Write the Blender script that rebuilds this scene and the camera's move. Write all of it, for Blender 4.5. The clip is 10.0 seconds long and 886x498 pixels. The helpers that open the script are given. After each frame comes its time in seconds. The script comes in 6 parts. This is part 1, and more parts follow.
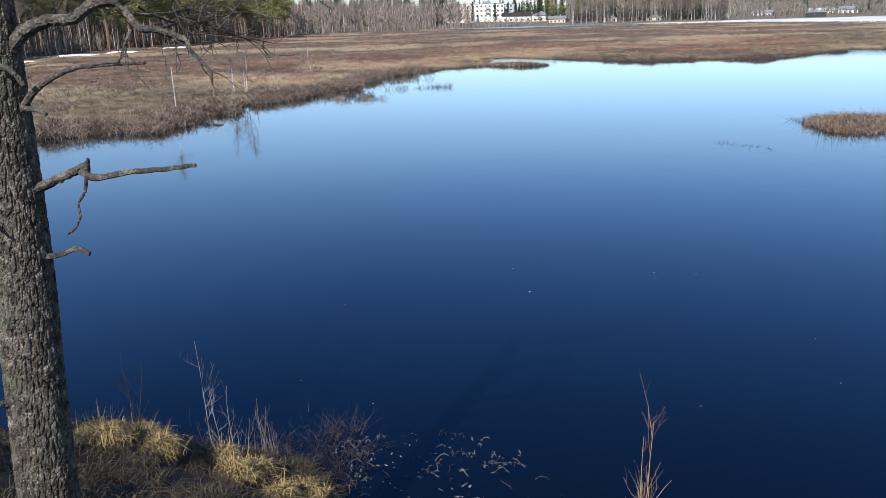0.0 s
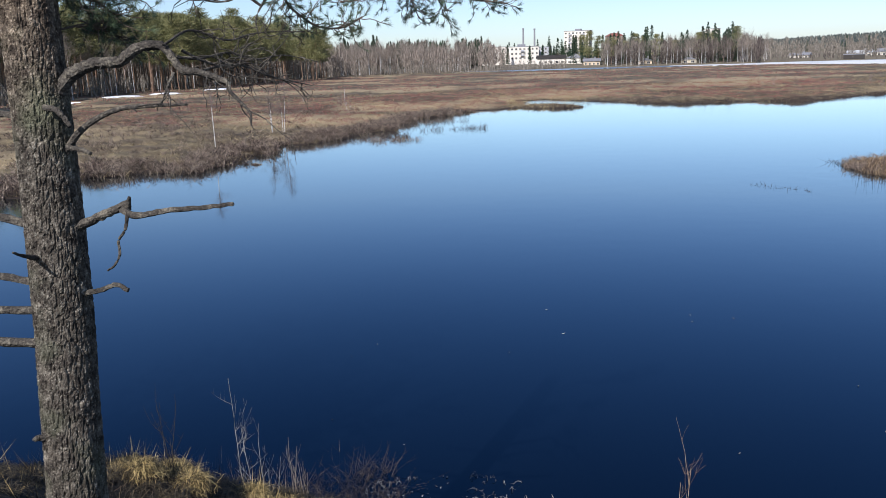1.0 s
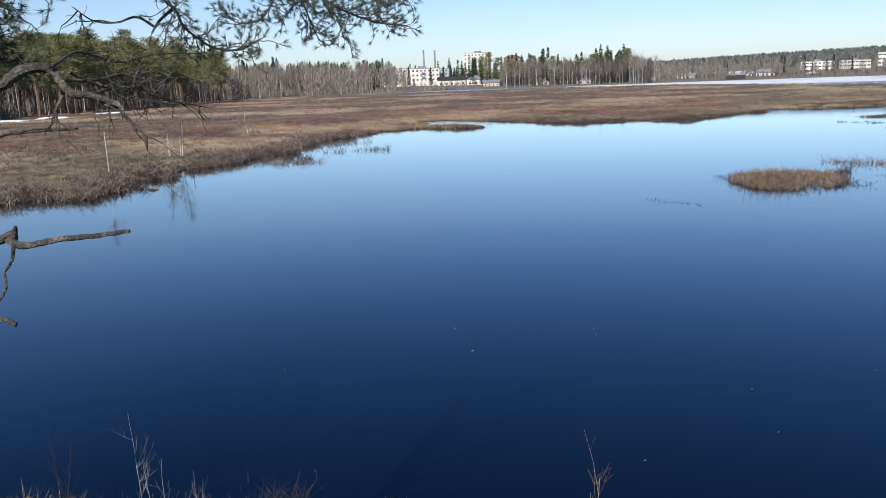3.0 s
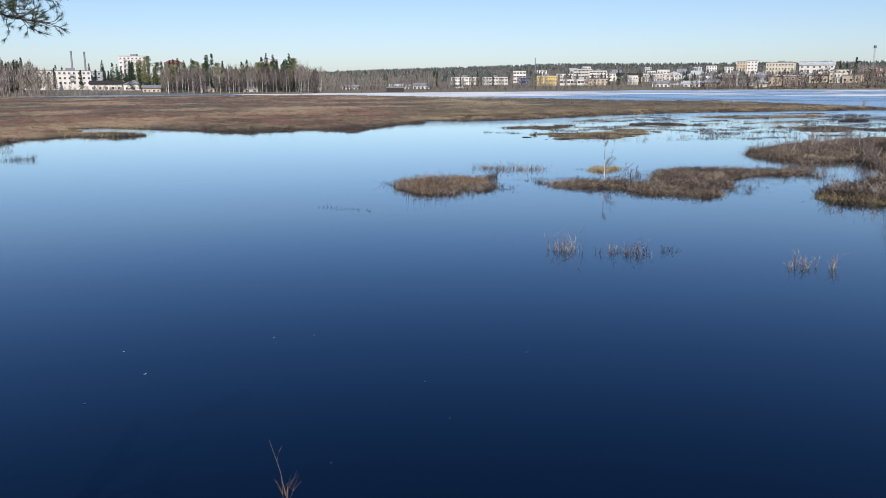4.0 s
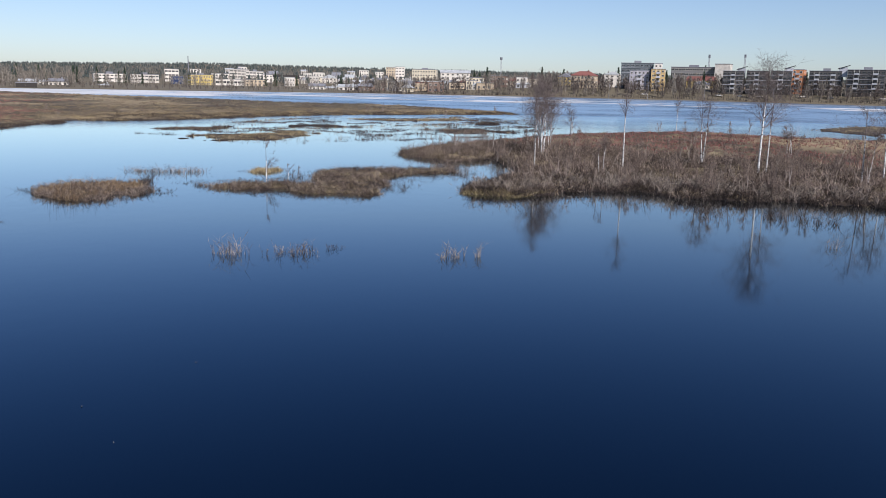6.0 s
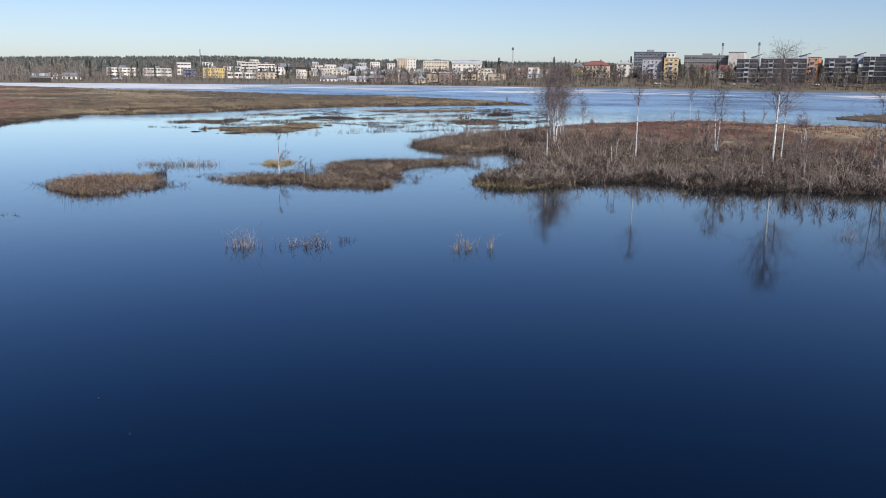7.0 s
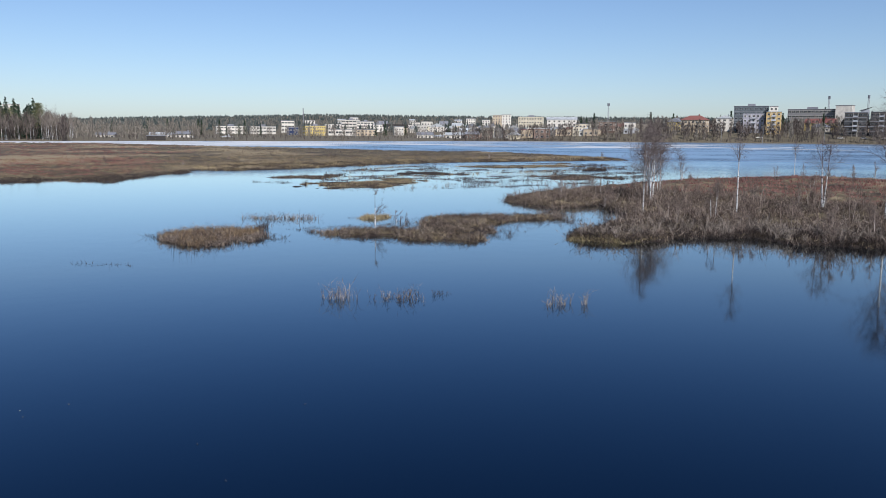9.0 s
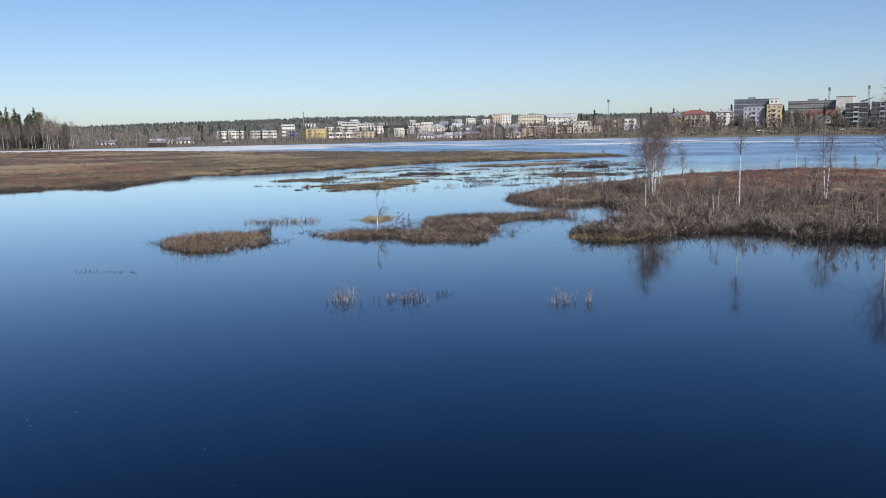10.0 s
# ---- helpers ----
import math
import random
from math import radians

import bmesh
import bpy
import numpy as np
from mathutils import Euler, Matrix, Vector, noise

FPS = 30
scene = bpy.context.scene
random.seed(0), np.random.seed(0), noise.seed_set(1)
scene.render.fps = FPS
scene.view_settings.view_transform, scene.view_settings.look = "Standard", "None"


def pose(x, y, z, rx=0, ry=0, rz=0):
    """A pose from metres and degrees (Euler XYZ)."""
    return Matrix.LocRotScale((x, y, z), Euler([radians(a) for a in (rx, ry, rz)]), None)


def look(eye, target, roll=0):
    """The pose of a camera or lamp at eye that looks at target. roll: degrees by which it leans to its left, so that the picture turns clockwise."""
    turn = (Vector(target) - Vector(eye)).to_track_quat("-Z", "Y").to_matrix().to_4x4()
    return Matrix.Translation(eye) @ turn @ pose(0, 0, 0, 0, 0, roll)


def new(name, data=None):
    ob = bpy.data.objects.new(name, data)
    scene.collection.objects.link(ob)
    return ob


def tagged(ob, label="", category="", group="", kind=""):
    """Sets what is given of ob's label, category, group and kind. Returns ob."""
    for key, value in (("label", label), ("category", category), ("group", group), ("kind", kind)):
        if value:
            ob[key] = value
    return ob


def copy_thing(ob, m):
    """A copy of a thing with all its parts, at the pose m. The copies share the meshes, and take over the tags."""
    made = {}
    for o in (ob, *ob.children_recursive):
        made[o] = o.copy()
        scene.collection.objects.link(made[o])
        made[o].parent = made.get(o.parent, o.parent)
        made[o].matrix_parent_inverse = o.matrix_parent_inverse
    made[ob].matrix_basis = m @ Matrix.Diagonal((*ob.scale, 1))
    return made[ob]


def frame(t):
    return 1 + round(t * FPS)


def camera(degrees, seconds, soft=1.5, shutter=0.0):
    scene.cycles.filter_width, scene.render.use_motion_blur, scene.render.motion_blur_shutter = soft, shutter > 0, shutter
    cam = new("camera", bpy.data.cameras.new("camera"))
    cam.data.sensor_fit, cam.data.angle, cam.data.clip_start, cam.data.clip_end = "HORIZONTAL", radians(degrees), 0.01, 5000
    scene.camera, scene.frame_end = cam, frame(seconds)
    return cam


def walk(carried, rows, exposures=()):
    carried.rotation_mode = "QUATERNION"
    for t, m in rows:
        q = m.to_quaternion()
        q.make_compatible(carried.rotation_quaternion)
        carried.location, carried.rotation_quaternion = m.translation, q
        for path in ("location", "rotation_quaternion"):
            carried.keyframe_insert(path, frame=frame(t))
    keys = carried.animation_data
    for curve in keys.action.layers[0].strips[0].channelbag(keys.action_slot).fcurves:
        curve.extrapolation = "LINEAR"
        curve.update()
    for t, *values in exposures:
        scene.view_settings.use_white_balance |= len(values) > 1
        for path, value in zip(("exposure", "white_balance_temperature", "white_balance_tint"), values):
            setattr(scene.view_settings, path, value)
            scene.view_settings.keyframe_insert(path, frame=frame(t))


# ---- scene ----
cam = camera(57.5, 10.0, soft=0.6)
EYE = (0.0, 0.0, 5.4)
# seconds, then the turn of the camera about x, y and z in degrees
TURNS = [
    (0, 74.05, 1.74, -0.01), (0.5, 76.01, 1.98, 2.05), (1, 76.96, 1.80, 2.42), (1.5, 77.61, 1.48, 2.31),
    (2, 78.05, 1.74, 1.83), (2.2, 78.18, 1.77, 1.20), (3.3, 78.28, 1.59, -9.78), (3.5, 78.24, 1.03, -14.78),
    (4, 78.34, 0.31, -27.25), (4.5, 78.42, -0.13, -36.80), (5, 78.37, -0.73, -41.75), (5.5, 78.48, -0.80, -45.23),
    (6, 78.63, -1.28, -50.74), (6.2, 78.59, -1.43, -52.08), (7.3, 78.63, -1.20, -48.38), (7.4, 80.0, -1.75, -47.95), (7.5, 81.91, -2.32, -47.47),
    (8, 82.53, -2.66, -45.94), (8.5, 82.08, -2.26, -43.28), (9, 81.80, -0.39, -43.31), (9.5, 81.70, 0.30, -43.26),
    (10, 81.81, 0.90, -43.28),
]
walk(cam, [(t, pose(*EYE, rx, ry, rz)) for t, rx, ry, rz in TURNS], exposures=[(0, 0.54, 5600, 14), (1, 0.36, 5600, 15), (2, 0.34, 5600, 15), (3.5, 0.19, 5600, 15), (4.2, 0.09, 5650, 15), (6, 0.07, 5700, 17), (7.3, 0.04, 5700, 17), (8, -0.03, 5500, 13), (10, -0.02, 5550, 14)])

# ---- sky and sun ----
SUN_AZIMUTH, SUN_HEIGHT = radians(202), radians(38)
world = bpy.data.worlds.new("sky")
scene.world = world
world.use_nodes = True
wn = world.node_tree.nodes
sky = wn.new("ShaderNodeTexSky")
sky.sky_type = "NISHITA"
sky.sun_disc = False
sky.sun_elevation, sky.sun_rotation = SUN_HEIGHT, SUN_AZIMUTH
sky.altitude, sky.air_density, sky.dust_density, sky.ozone_density = 0.0, 0.88, 0.55, 1.3
wn["Background"].inputs["Strength"].default_value = 0.096
world.node_tree.links.new(sky.outputs["Color"], wn["Background"].inputs["Color"])
sun = new("sun", bpy.data.lights.new("sun", "SUN"))
sun.data.energy, sun.data.angle, sun.data.color = 5.0, radians(0.5), (1.0, 0.915, 0.79)
sun_from = Vector((math.sin(SUN_AZIMUTH) * math.cos(SUN_HEIGHT), math.cos(SUN_AZIMUTH) * math.cos(SUN_HEIGHT), math.sin(SUN_HEIGHT)))
sun.matrix_world = look(sun_from * 50, (0, 0, 0))


# ---- materials ----
def surface(name, colours, scale=1.0, rough=0.85, bump=0.0, bump_scale=None, coord="Object", vary=0.0, island=0.0, metal=0.0, stretch=(1, 1, 1), fine=7.0, spec=0.3):
    """A material whose colour wanders between the given colours at two scales, with fine relief."""
    m = bpy.data.materials.new(name)
    m.use_nodes = True
    n, l = m.node_tree.nodes, m.node_tree.links
    b = n["Principled BSDF"]
    tc = n.new("ShaderNodeTexCoord")
    mp = n.new("ShaderNodeMapping")
    mp.inputs["Scale"].default_value = stretch
    l.new(tc.outputs[coord], mp.inputs["Vector"])
    big, small = n.new("ShaderNodeTexNoise"), n.new("ShaderNodeTexNoise")
    big.inputs["Scale"].default_value, big.inputs["Detail"].default_value = scale, 5
    small.inputs["Scale"].default_value, small.inputs["Detail"].default_value = scale * fine, 6
    for t in (big, small):
        l.new(mp.outputs[0], t.inputs["Vector"])
    mix = n.new("ShaderNodeMath")
    mix.operation = "MULTIPLY_ADD"
    mix.inputs[1].default_value = 0.55
    half = n.new("ShaderNodeMath")
    half.operation = "MULTIPLY"
    half.inputs[1].default_value = 0.45
    l.new(small.outputs["Fac"], half.inputs[0])
    l.new(big.outputs["Fac"], mix.inputs[0])
    l.new(half.outputs[0], mix.inputs[2])
    last = mix
    for kind, amount in (("object", vary), ("island", island)):
        if amount:
            src = n.new("ShaderNodeObjectInfo") if kind == "object" else n.new("ShaderNodeNewGeometry")
            add = n.new("ShaderNodeMath")
            add.operation = "MULTIPLY_ADD"
            add.inputs[1].default_value = amount
            sub = n.new("ShaderNodeMath")
            sub.operation = "SUBTRACT"
            sub.inputs[1].default_value = amount / 2
            l.new(src.outputs["Random" if kind == "object" else "Random Per Island"], add.inputs[0])
            l.new(last.outputs[0], sub.inputs[0])
            l.new(sub.outputs[0], add.inputs[2])
            last = add
    ramp = n.new("ShaderNodeValToRGB")
    while len(ramp.color_ramp.elements) < len(colours):
        ramp.color_ramp.elements.new(0.5)
    for i, c in enumerate(colours):
        e = ramp.color_ramp.elements[i]
        e.position = 0.33 + 0.34 * i / max(1, len(colours) - 1)
        e.color = (*c, 1)
    l.new(last.outputs[0], ramp.inputs[0])
    l.new(ramp.outputs[0], b.inputs["Base Color"])
    b.inputs["Roughness"].default_value = rough
    b.inputs["Metallic"].default_value = metal
    b.inputs["Specular IOR Level"].default_value = spec
    if bump:
        bm_ = n.new("ShaderNodeBump")
        bm_.inputs["Strength"].default_value = bump
        bm_.inputs["Distance"].default_value = 0.02
        nz = n.new("ShaderNodeTexNoise")
        nz.inputs["Scale"].default_value, nz.inputs["Detail"].default_value = bump_scale or scale * 12, 6
        l.new(mp.outputs[0], nz.inputs["Vector"])
        l.new(nz.outputs["Fac"], bm_.inputs["Height"])
        l.new(bm_.outputs[0], b.inputs["Normal"])
    return m


def water_material():
    """Still water near the bank, ruffled by wind far out."""
    m = bpy.data.materials.new("lake_water")
    m.use_nodes = True
    n, l = m.node_tree.nodes, m.node_tree.links
    n.remove(n["Principled BSDF"])
    deep, gloss, both, facing = n.new("ShaderNodeBsdfDiffuse"), n.new("ShaderNodeBsdfGlossy"), n.new("ShaderNodeMixShader"), n.new("ShaderNodeFresnel")
    deep.inputs["Color"].default_value = (0.0009, 0.002, 0.0044, 1)
    facing.inputs["IOR"].default_value = 1.33
    # blue painted into the sky reflections, deepest where the view is steep
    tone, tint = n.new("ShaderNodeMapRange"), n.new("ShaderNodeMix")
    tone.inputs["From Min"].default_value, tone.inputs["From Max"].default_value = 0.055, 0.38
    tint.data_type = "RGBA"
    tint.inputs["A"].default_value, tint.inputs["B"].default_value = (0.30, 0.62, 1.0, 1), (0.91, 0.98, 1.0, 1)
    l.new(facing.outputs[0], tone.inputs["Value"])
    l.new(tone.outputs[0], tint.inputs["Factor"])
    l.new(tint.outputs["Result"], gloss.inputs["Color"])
    # reflections made stronger than the Fresnel share alone
    more = n.new("ShaderNodeMath")
    more.operation, more.use_clamp = "MULTIPLY", True
    more.inputs[1].default_value = 1.4
    l.new(facing.outputs[0], more.inputs[0])
    l.new(more.outputs[0], both.inputs[0])
    l.new(deep.outputs[0], both.inputs[1])
    l.new(gloss.outputs[0], both.inputs[2])
    l.new(both.outputs[0], n["Material Output"].inputs["Surface"])
    tc, dist = n.new("ShaderNodeTexCoord"), n.new("ShaderNodeVectorMath")
    dist.operation = "LENGTH"
    l.new(tc.outputs["Object"], dist.inputs[0])
    wide, tight, patch = n.new("ShaderNodeTexNoise"), n.new("ShaderNodeTexNoise"), n.new("ShaderNodeTexNoise")
    wide.inputs["Scale"].default_value, wide.inputs["Detail"].default_value = 0.8, 3
    tight.inputs["Scale"].default_value, tight.inputs["Detail"].default_value = 4.0, 3
    patch.inputs["Scale"].default_value, patch.inputs["Detail"].default_value = 0.03, 4
    for t in (wide, tight, patch):
        l.new(tc.outputs["Object"], t.inputs["Vector"])
    add = n.new("ShaderNodeMath")
    add.operation = "MULTIPLY_ADD"
    add.inputs[1].default_value = 0.25
    l.new(tight.outputs["Fac"], add.inputs[0])
    l.new(wide.outputs["Fac"], add.inputs[2])
    calm, out, rough = n.new("ShaderNodeMapRange"), n.new("ShaderNodeMapRange"), n.new("ShaderNodeMapRange")
    calm.inputs["From Min"].default_value, calm.inputs["From Max"].default_value = 0.42, 0.66
    calm.inputs["To Min"].default_value, calm.inputs["To Max"].default_value = 0.15, 1.9
    out.inputs["From Min"].default_value, out.inputs["From Max"].default_value = 95, 190
    out.inputs["To Min"].default_value, out.inputs["To Max"].default_value = 0.012, 1.5
    rough.inputs["From Min"].default_value, rough.inputs["From Max"].default_value = 95, 190
    rough.inputs["To Min"].default_value, rough.inputs["To Max"].default_value = 0.055, 0.3
    for t in (out, rough):
        l.new(dist.outputs["Value"], t.inputs["Value"])
    l.new(patch.outputs["Fac"], calm.inputs["Value"])
    l.new(rough.outputs[0], gloss.inputs["Roughness"])
    times = n.new("ShaderNodeMath")
    times.operation = "MULTIPLY"
    l.new(calm.outputs[0], times.inputs[0])
    l.new(out.outputs[0], times.inputs[1])
    bp = n.new("ShaderNodeBump")
    bp.inputs["Distance"].default_value = 0.14
    l.new(times.outputs[0], bp.inputs["Strength"])
    l.new(add.outputs[0], bp.inputs["Height"])
    for t in (deep, gloss, facing):
        l.new(bp.outputs[0], t.inputs["Normal"])
    return m


STRAW = surface("dry_sedge", [(0.10, 0.072, 0.036), (0.24, 0.18, 0.09), (0.48, 0.385, 0.21)], 0.12, 0.8, island=0.5, fine=12)
TUSSOCK = surface("tussock_straw", [(0.03, 0.022, 0.009), (0.16, 0.115, 0.044), (0.52, 0.39, 0.16)], 3.0, 0.7, island=0.6)
HEATH = surface("heath_twigs", [(0.028, 0.02, 0.015), (0.098, 0.069, 0.048), (0.175, 0.130, 0.088), (0.32, 0.255, 0.165)], 0.09, 0.9, island=0.6, fine=14)
FAR_HEATH = surface("far_heath_twigs", [(0.09, 0.036, 0.030), (0.18, 0.075, 0.062), (0.24, 0.112, 0.092), (0.32, 0.20, 0.14)], 0.05, 0.9, island=0.2, fine=10)
MOOR = surface("moor_shrub_twigs", [(0.026, 0.018, 0.015), (0.085, 0.056, 0.043), (0.165, 0.115, 0.088), (0.33, 0.265, 0.20)], 0.45, 0.85, island=0.7, fine=5)
MOSS = surface("yellow_moss_sedge", [(0.09, 0.068, 0.032), (0.23, 0.178, 0.085), (0.42, 0.34, 0.18)], 0.8, 0.85, island=0.5)
# dark of wet stems; on bank, gaps and far waterline it stands for shade
WET_SHADE = surface("wet_and_shade_stems", [(0.018, 0.013, 0.011), (0.04, 0.028, 0.022), (0.08, 0.058, 0.042)], 1.0, 0.6, island=0.5)
PALE_TWIG = surface("pale_birch_twigs", [(0.12, 0.095, 0.075), (0.21, 0.17, 0.135), (0.31, 0.26, 0.21)], 1.0, 0.8, island=0.5, vary=0.2)
RUST = surface("rusty_sedge", [(0.08, 0.05, 0.03), (0.19, 0.125, 0.068), (0.36, 0.265, 0.15)], 0.8, 0.85, island=0.5)
WILLOW = surface("willow_twigs", [(0.06, 0.042, 0.034), (0.16, 0.115, 0.088), (0.34, 0.265, 0.21)], 0.5, 0.8, island=0.8)
YOUNG_BARK = surface("young_birch_bark", [(0.12, 0.09, 0.07), (0.24, 0.19, 0.155), (0.42, 0.37, 0.32)], 1.2, 0.75, vary=0.5)
BIRCH_TWIG = surface("birch_twigs", [(0.07, 0.052, 0.044), (0.13, 0.10, 0.086), (0.21, 0.17, 0.15)], 1.0, 0.8, island=0.5)
NEEDLES = surface("pine_needles", [(0.062, 0.068, 0.024), (0.16, 0.158, 0.058), (0.27, 0.25, 0.105)], 0.6, 0.6, vary=0.2, island=0.4)
SPRUCE = surface("spruce_needles", [(0.012, 0.028, 0.014), (0.028, 0.05, 0.024), (0.05, 0.075, 0.035)], 0.6, 0.65, vary=0.2, island=0.3)
# conifer green turned greyer, with the haze of distance put into the colour
HAZE_WOOD = surface("haze_grey_conifers", [(0.035, 0.045, 0.04), (0.06, 0.07, 0.06), (0.095, 0.10, 0.085)], 0.02, 0.8, island=0.5)
BARE_PALE = surface("bare_pale_twigs", [(0.09, 0.076, 0.06), (0.17, 0.145, 0.115), (0.29, 0.255, 0.205)], 0.1, 0.9, island=0.5)
BARE_WOOD = surface("bare_far_twigs", [(0.045, 0.035, 0.03), (0.08, 0.062, 0.053), (0.14, 0.115, 0.095)], 0.1, 0.9, island=0.5)
PINE_BARK_FAR = surface("pine_bark", [(0.10, 0.07, 0.05), (0.20, 0.13, 0.085), (0.28, 0.17, 0.10)], 1.0, 0.9, vary=0.2)


def birch_bark():
    m = surface("birch_bark", [(0.34, 0.31, 0.28), (0.62, 0.60, 0.56), (0.78, 0.76, 0.73)], 1.5, 0.65, vary=0.15)
    n, l = m.node_tree.nodes, m.node_tree.links
    b = n["Principled BSDF"]
    ramp = b.inputs["Base Color"].links[0].from_socket
    tc, mp, nz, cut, mix = n.new("ShaderNodeTexCoord"), n.new("ShaderNodeMapping"), n.new("ShaderNodeTexNoise"), n.new("ShaderNodeMapRange"), n.new("ShaderNodeMix")
    mp.inputs["Scale"].default_value = (2.0, 2.0, 7.0)
    nz.inputs["Scale"].default_value, nz.inputs["Detail"].default_value = 1.6, 4
    cut.inputs["From Min"].default_value, cut.inputs["From Max"].default_value = 0.53, 0.60
    mix.data_type = "RGBA"
    mix.inputs["B"].default_value = (0.04, 0.035, 0.03, 1)
    l.new(tc.outputs["Object"], mp.inputs["Vector"])
    l.new(mp.outputs[0], nz.inputs["Vector"])
    l.new(nz.outputs["Fac"], cut.inputs["Value"])
    l.new(cut.outputs[0], mix.inputs["Factor"])
    l.new(ramp, mix.inputs["A"])
    l.new(mix.outputs["Result"], b.inputs["Base Color"])
    return m


BIRCH_BARK = birch_bark()
LAKE = water_material()


# ---- mesh helpers ----
rng = np.random.default_rng(7)


def mesh_of(name, verts, faces, material, smooth=False):
    """A mesh from an (n, 3) array and an (m, 3) or (m, 4) array of corners."""
    verts, faces = np.asarray(verts, np.float32), np.asarray(faces, np.int32)
    me = bpy.data.meshes.new(name)
    k = faces.shape[1]
    me.vertices.add(len(verts))
    me.vertices.foreach_set("co", verts.ravel())
    me.loops.add(faces.size)
    me.loops.foreach_set("vertex_index", faces.ravel())
    me.polygons.add(len(faces))
    me.polygons.foreach_set("loop_start", np.arange(0, faces.size, k, dtype=np.int32))
    me.update(calc_edges=True)
    me.polygons.foreach_set("use_smooth", np.full(len(faces), smooth, bool))
    me.materials.append(material)
    return me


def child(name, me, parent, label=""):
    ob = new(name, me)
    ob.parent = parent
    return tagged(ob, label)


def part(name, bm, material, parent, label=""):
    me = bpy.data.meshes.new(name)
    bm.to_mesh(me)
    bm.free()
    me.materials.append(material)
    return child(name, me, parent, label)


class Bag:
    """Collects quads and triangles as quads for one mesh."""

    def __init__(self):
        self.v, self.f, self.n = [], [], 0

    def add(self, verts, faces):
        verts, faces = np.asarray(verts, float), np.asarray(faces, int)
        if faces.shape[1] == 3:
            faces = np.c_[faces, faces[:, 2:]]
        self.v.append(verts)
        self.f.append(faces + self.n)
        self.n += len(verts)

    def tube(self, pts, radii, sides=6, squash=None):
        pts, radii = np.asarray(pts, float), np.asarray(radii, float)
        tang = np.gradient(pts, axis=0)
        tang /= np.linalg.norm(tang, axis=1)[:, None] + 1e-9
        up = np.where(abs(tang[:, 2:3]) > 0.9, [[1.0, 0, 0]], [[0, 0, 1.0]])
        a = np.cross(up, tang)
        a /= np.linalg.norm(a, axis=1)[:, None] + 1e-9
        b = np.cross(tang, a)
        ang = np.arange(sides) * 2 * np.pi / sides
        ring = pts[:, None] + radii[:, None, None] * (np.cos(ang)[None, :, None] * a[:, None] + np.sin(ang)[None, :, None] * b[:, None])
        i, j = np.meshgrid(np.arange(len(pts) - 1), np.arange(sides), indexing="ij")
        k = (j + 1) % sides
        self.add(ring.reshape(-1, 3), np.stack([i * sides + j, i * sides + k, (i + 1) * sides + k, (i + 1) * sides + j], -1).reshape(-1, 4))
        return self

    def blades(self, base, tip, width):
        """Thin upright strips from base to tip, each bent once; arrays of n rows."""
        base, tip = np.asarray(base, float), np.asarray(tip, float)
        n = len(base)
        side = np.cross(tip - base, rng.normal(size=(n, 3)))
        side *= (np.asarray(width) / (np.linalg.norm(side, axis=1) + 1e-9))[:, None] / 2
        v = np.stack([base - side, base + side, tip], 1).reshape(-1, 3)
        self.add(v, np.arange(3 * n).reshape(n, 3))
        return self

    def mesh(self, name, material, smooth=False):
        v, f = np.concatenate(self.v), np.concatenate(self.f)
        tri = f[:, 2] == f[:, 3]
        if tri.all():
            return mesh_of(name, v, f[:, :3], material, smooth)
        if tri.any():
            f = np.concatenate([f[~tri][:, [0, 1, 2]], f[~tri][:, [0, 2, 3]], f[tri][:, :3]])
        return mesh_of(name, v, f, material, smooth)


def hash2(i, j, seed):
    h = (i * 374761393 + j * 668265263 + seed * 974711) & 0x7FFFFFFF
    h = ((h ^ (h >> 13)) * 1274126177) & 0x7FFFFFFF
    return ((h ^ (h >> 16)) & 0xFFFF) / 65535.0


def noise2(x, y, seed=0):
    """Smooth noise from 0 to 1 over arrays of places."""
    xi, yi = np.floor(x).astype(np.int64), np.floor(y).astype(np.int64)
    u, v = x - xi, y - yi
    u, v = u * u * (3 - 2 * u), v * v * (3 - 2 * v)
    a, b, c, d = hash2(xi, yi, seed), hash2(xi + 1, yi, seed), hash2(xi, yi + 1, seed), hash2(xi + 1, yi + 1, seed)
    return (a * (1 - u) + b * u) * (1 - v) + (c * (1 - u) + d * u) * v


def fbm(x, y, seed=0, octaves=4):
    s, a, total = 0, 0.5, 0
    for k in range(octaves):
        s, total, a = s + a * noise2(x * 2**k + 17 * k, y * 2**k - 9 * k, seed + k), total + a, a / 2
    return s / total


# ---- the lie of the land, in plan ----
MAINLAND = [(-400, 30), (-60, 28), (-30, 33), (-21.3, 35), (-20.5, 40.3), (-18.6, 42.9), (-15, 42.5), (-14.2, 44.8), (-13.6, 48.5), (-13.8, 54),
            (-11.3, 58.2), (-9.8, 61.9), (-7.3, 67.5), (-7.2, 74.4), (-4.8, 81), (-0.9, 88.8), (4.6, 92.6), (8, 89.4), (11.2, 91.6),
            (11.5, 96), (6, 99), (5.6, 108), (9.4, 110), (12.2, 104.4), (16, 100.5), (22.1, 90), (29.2, 93.4), (34.1, 87.5), (40.6, 94.6),
            (53, 103.8), (60, 100.6), (75, 104), (92, 107), (113, 104), (141, 94.5), (153, 111), (161, 128), (168, 154), (150, 181), (151, 222),
            (140, 260), (132, 308), (126, 345), (100, 362), (60, 374), (20, 384), (-30, 440), (-400, 480)]
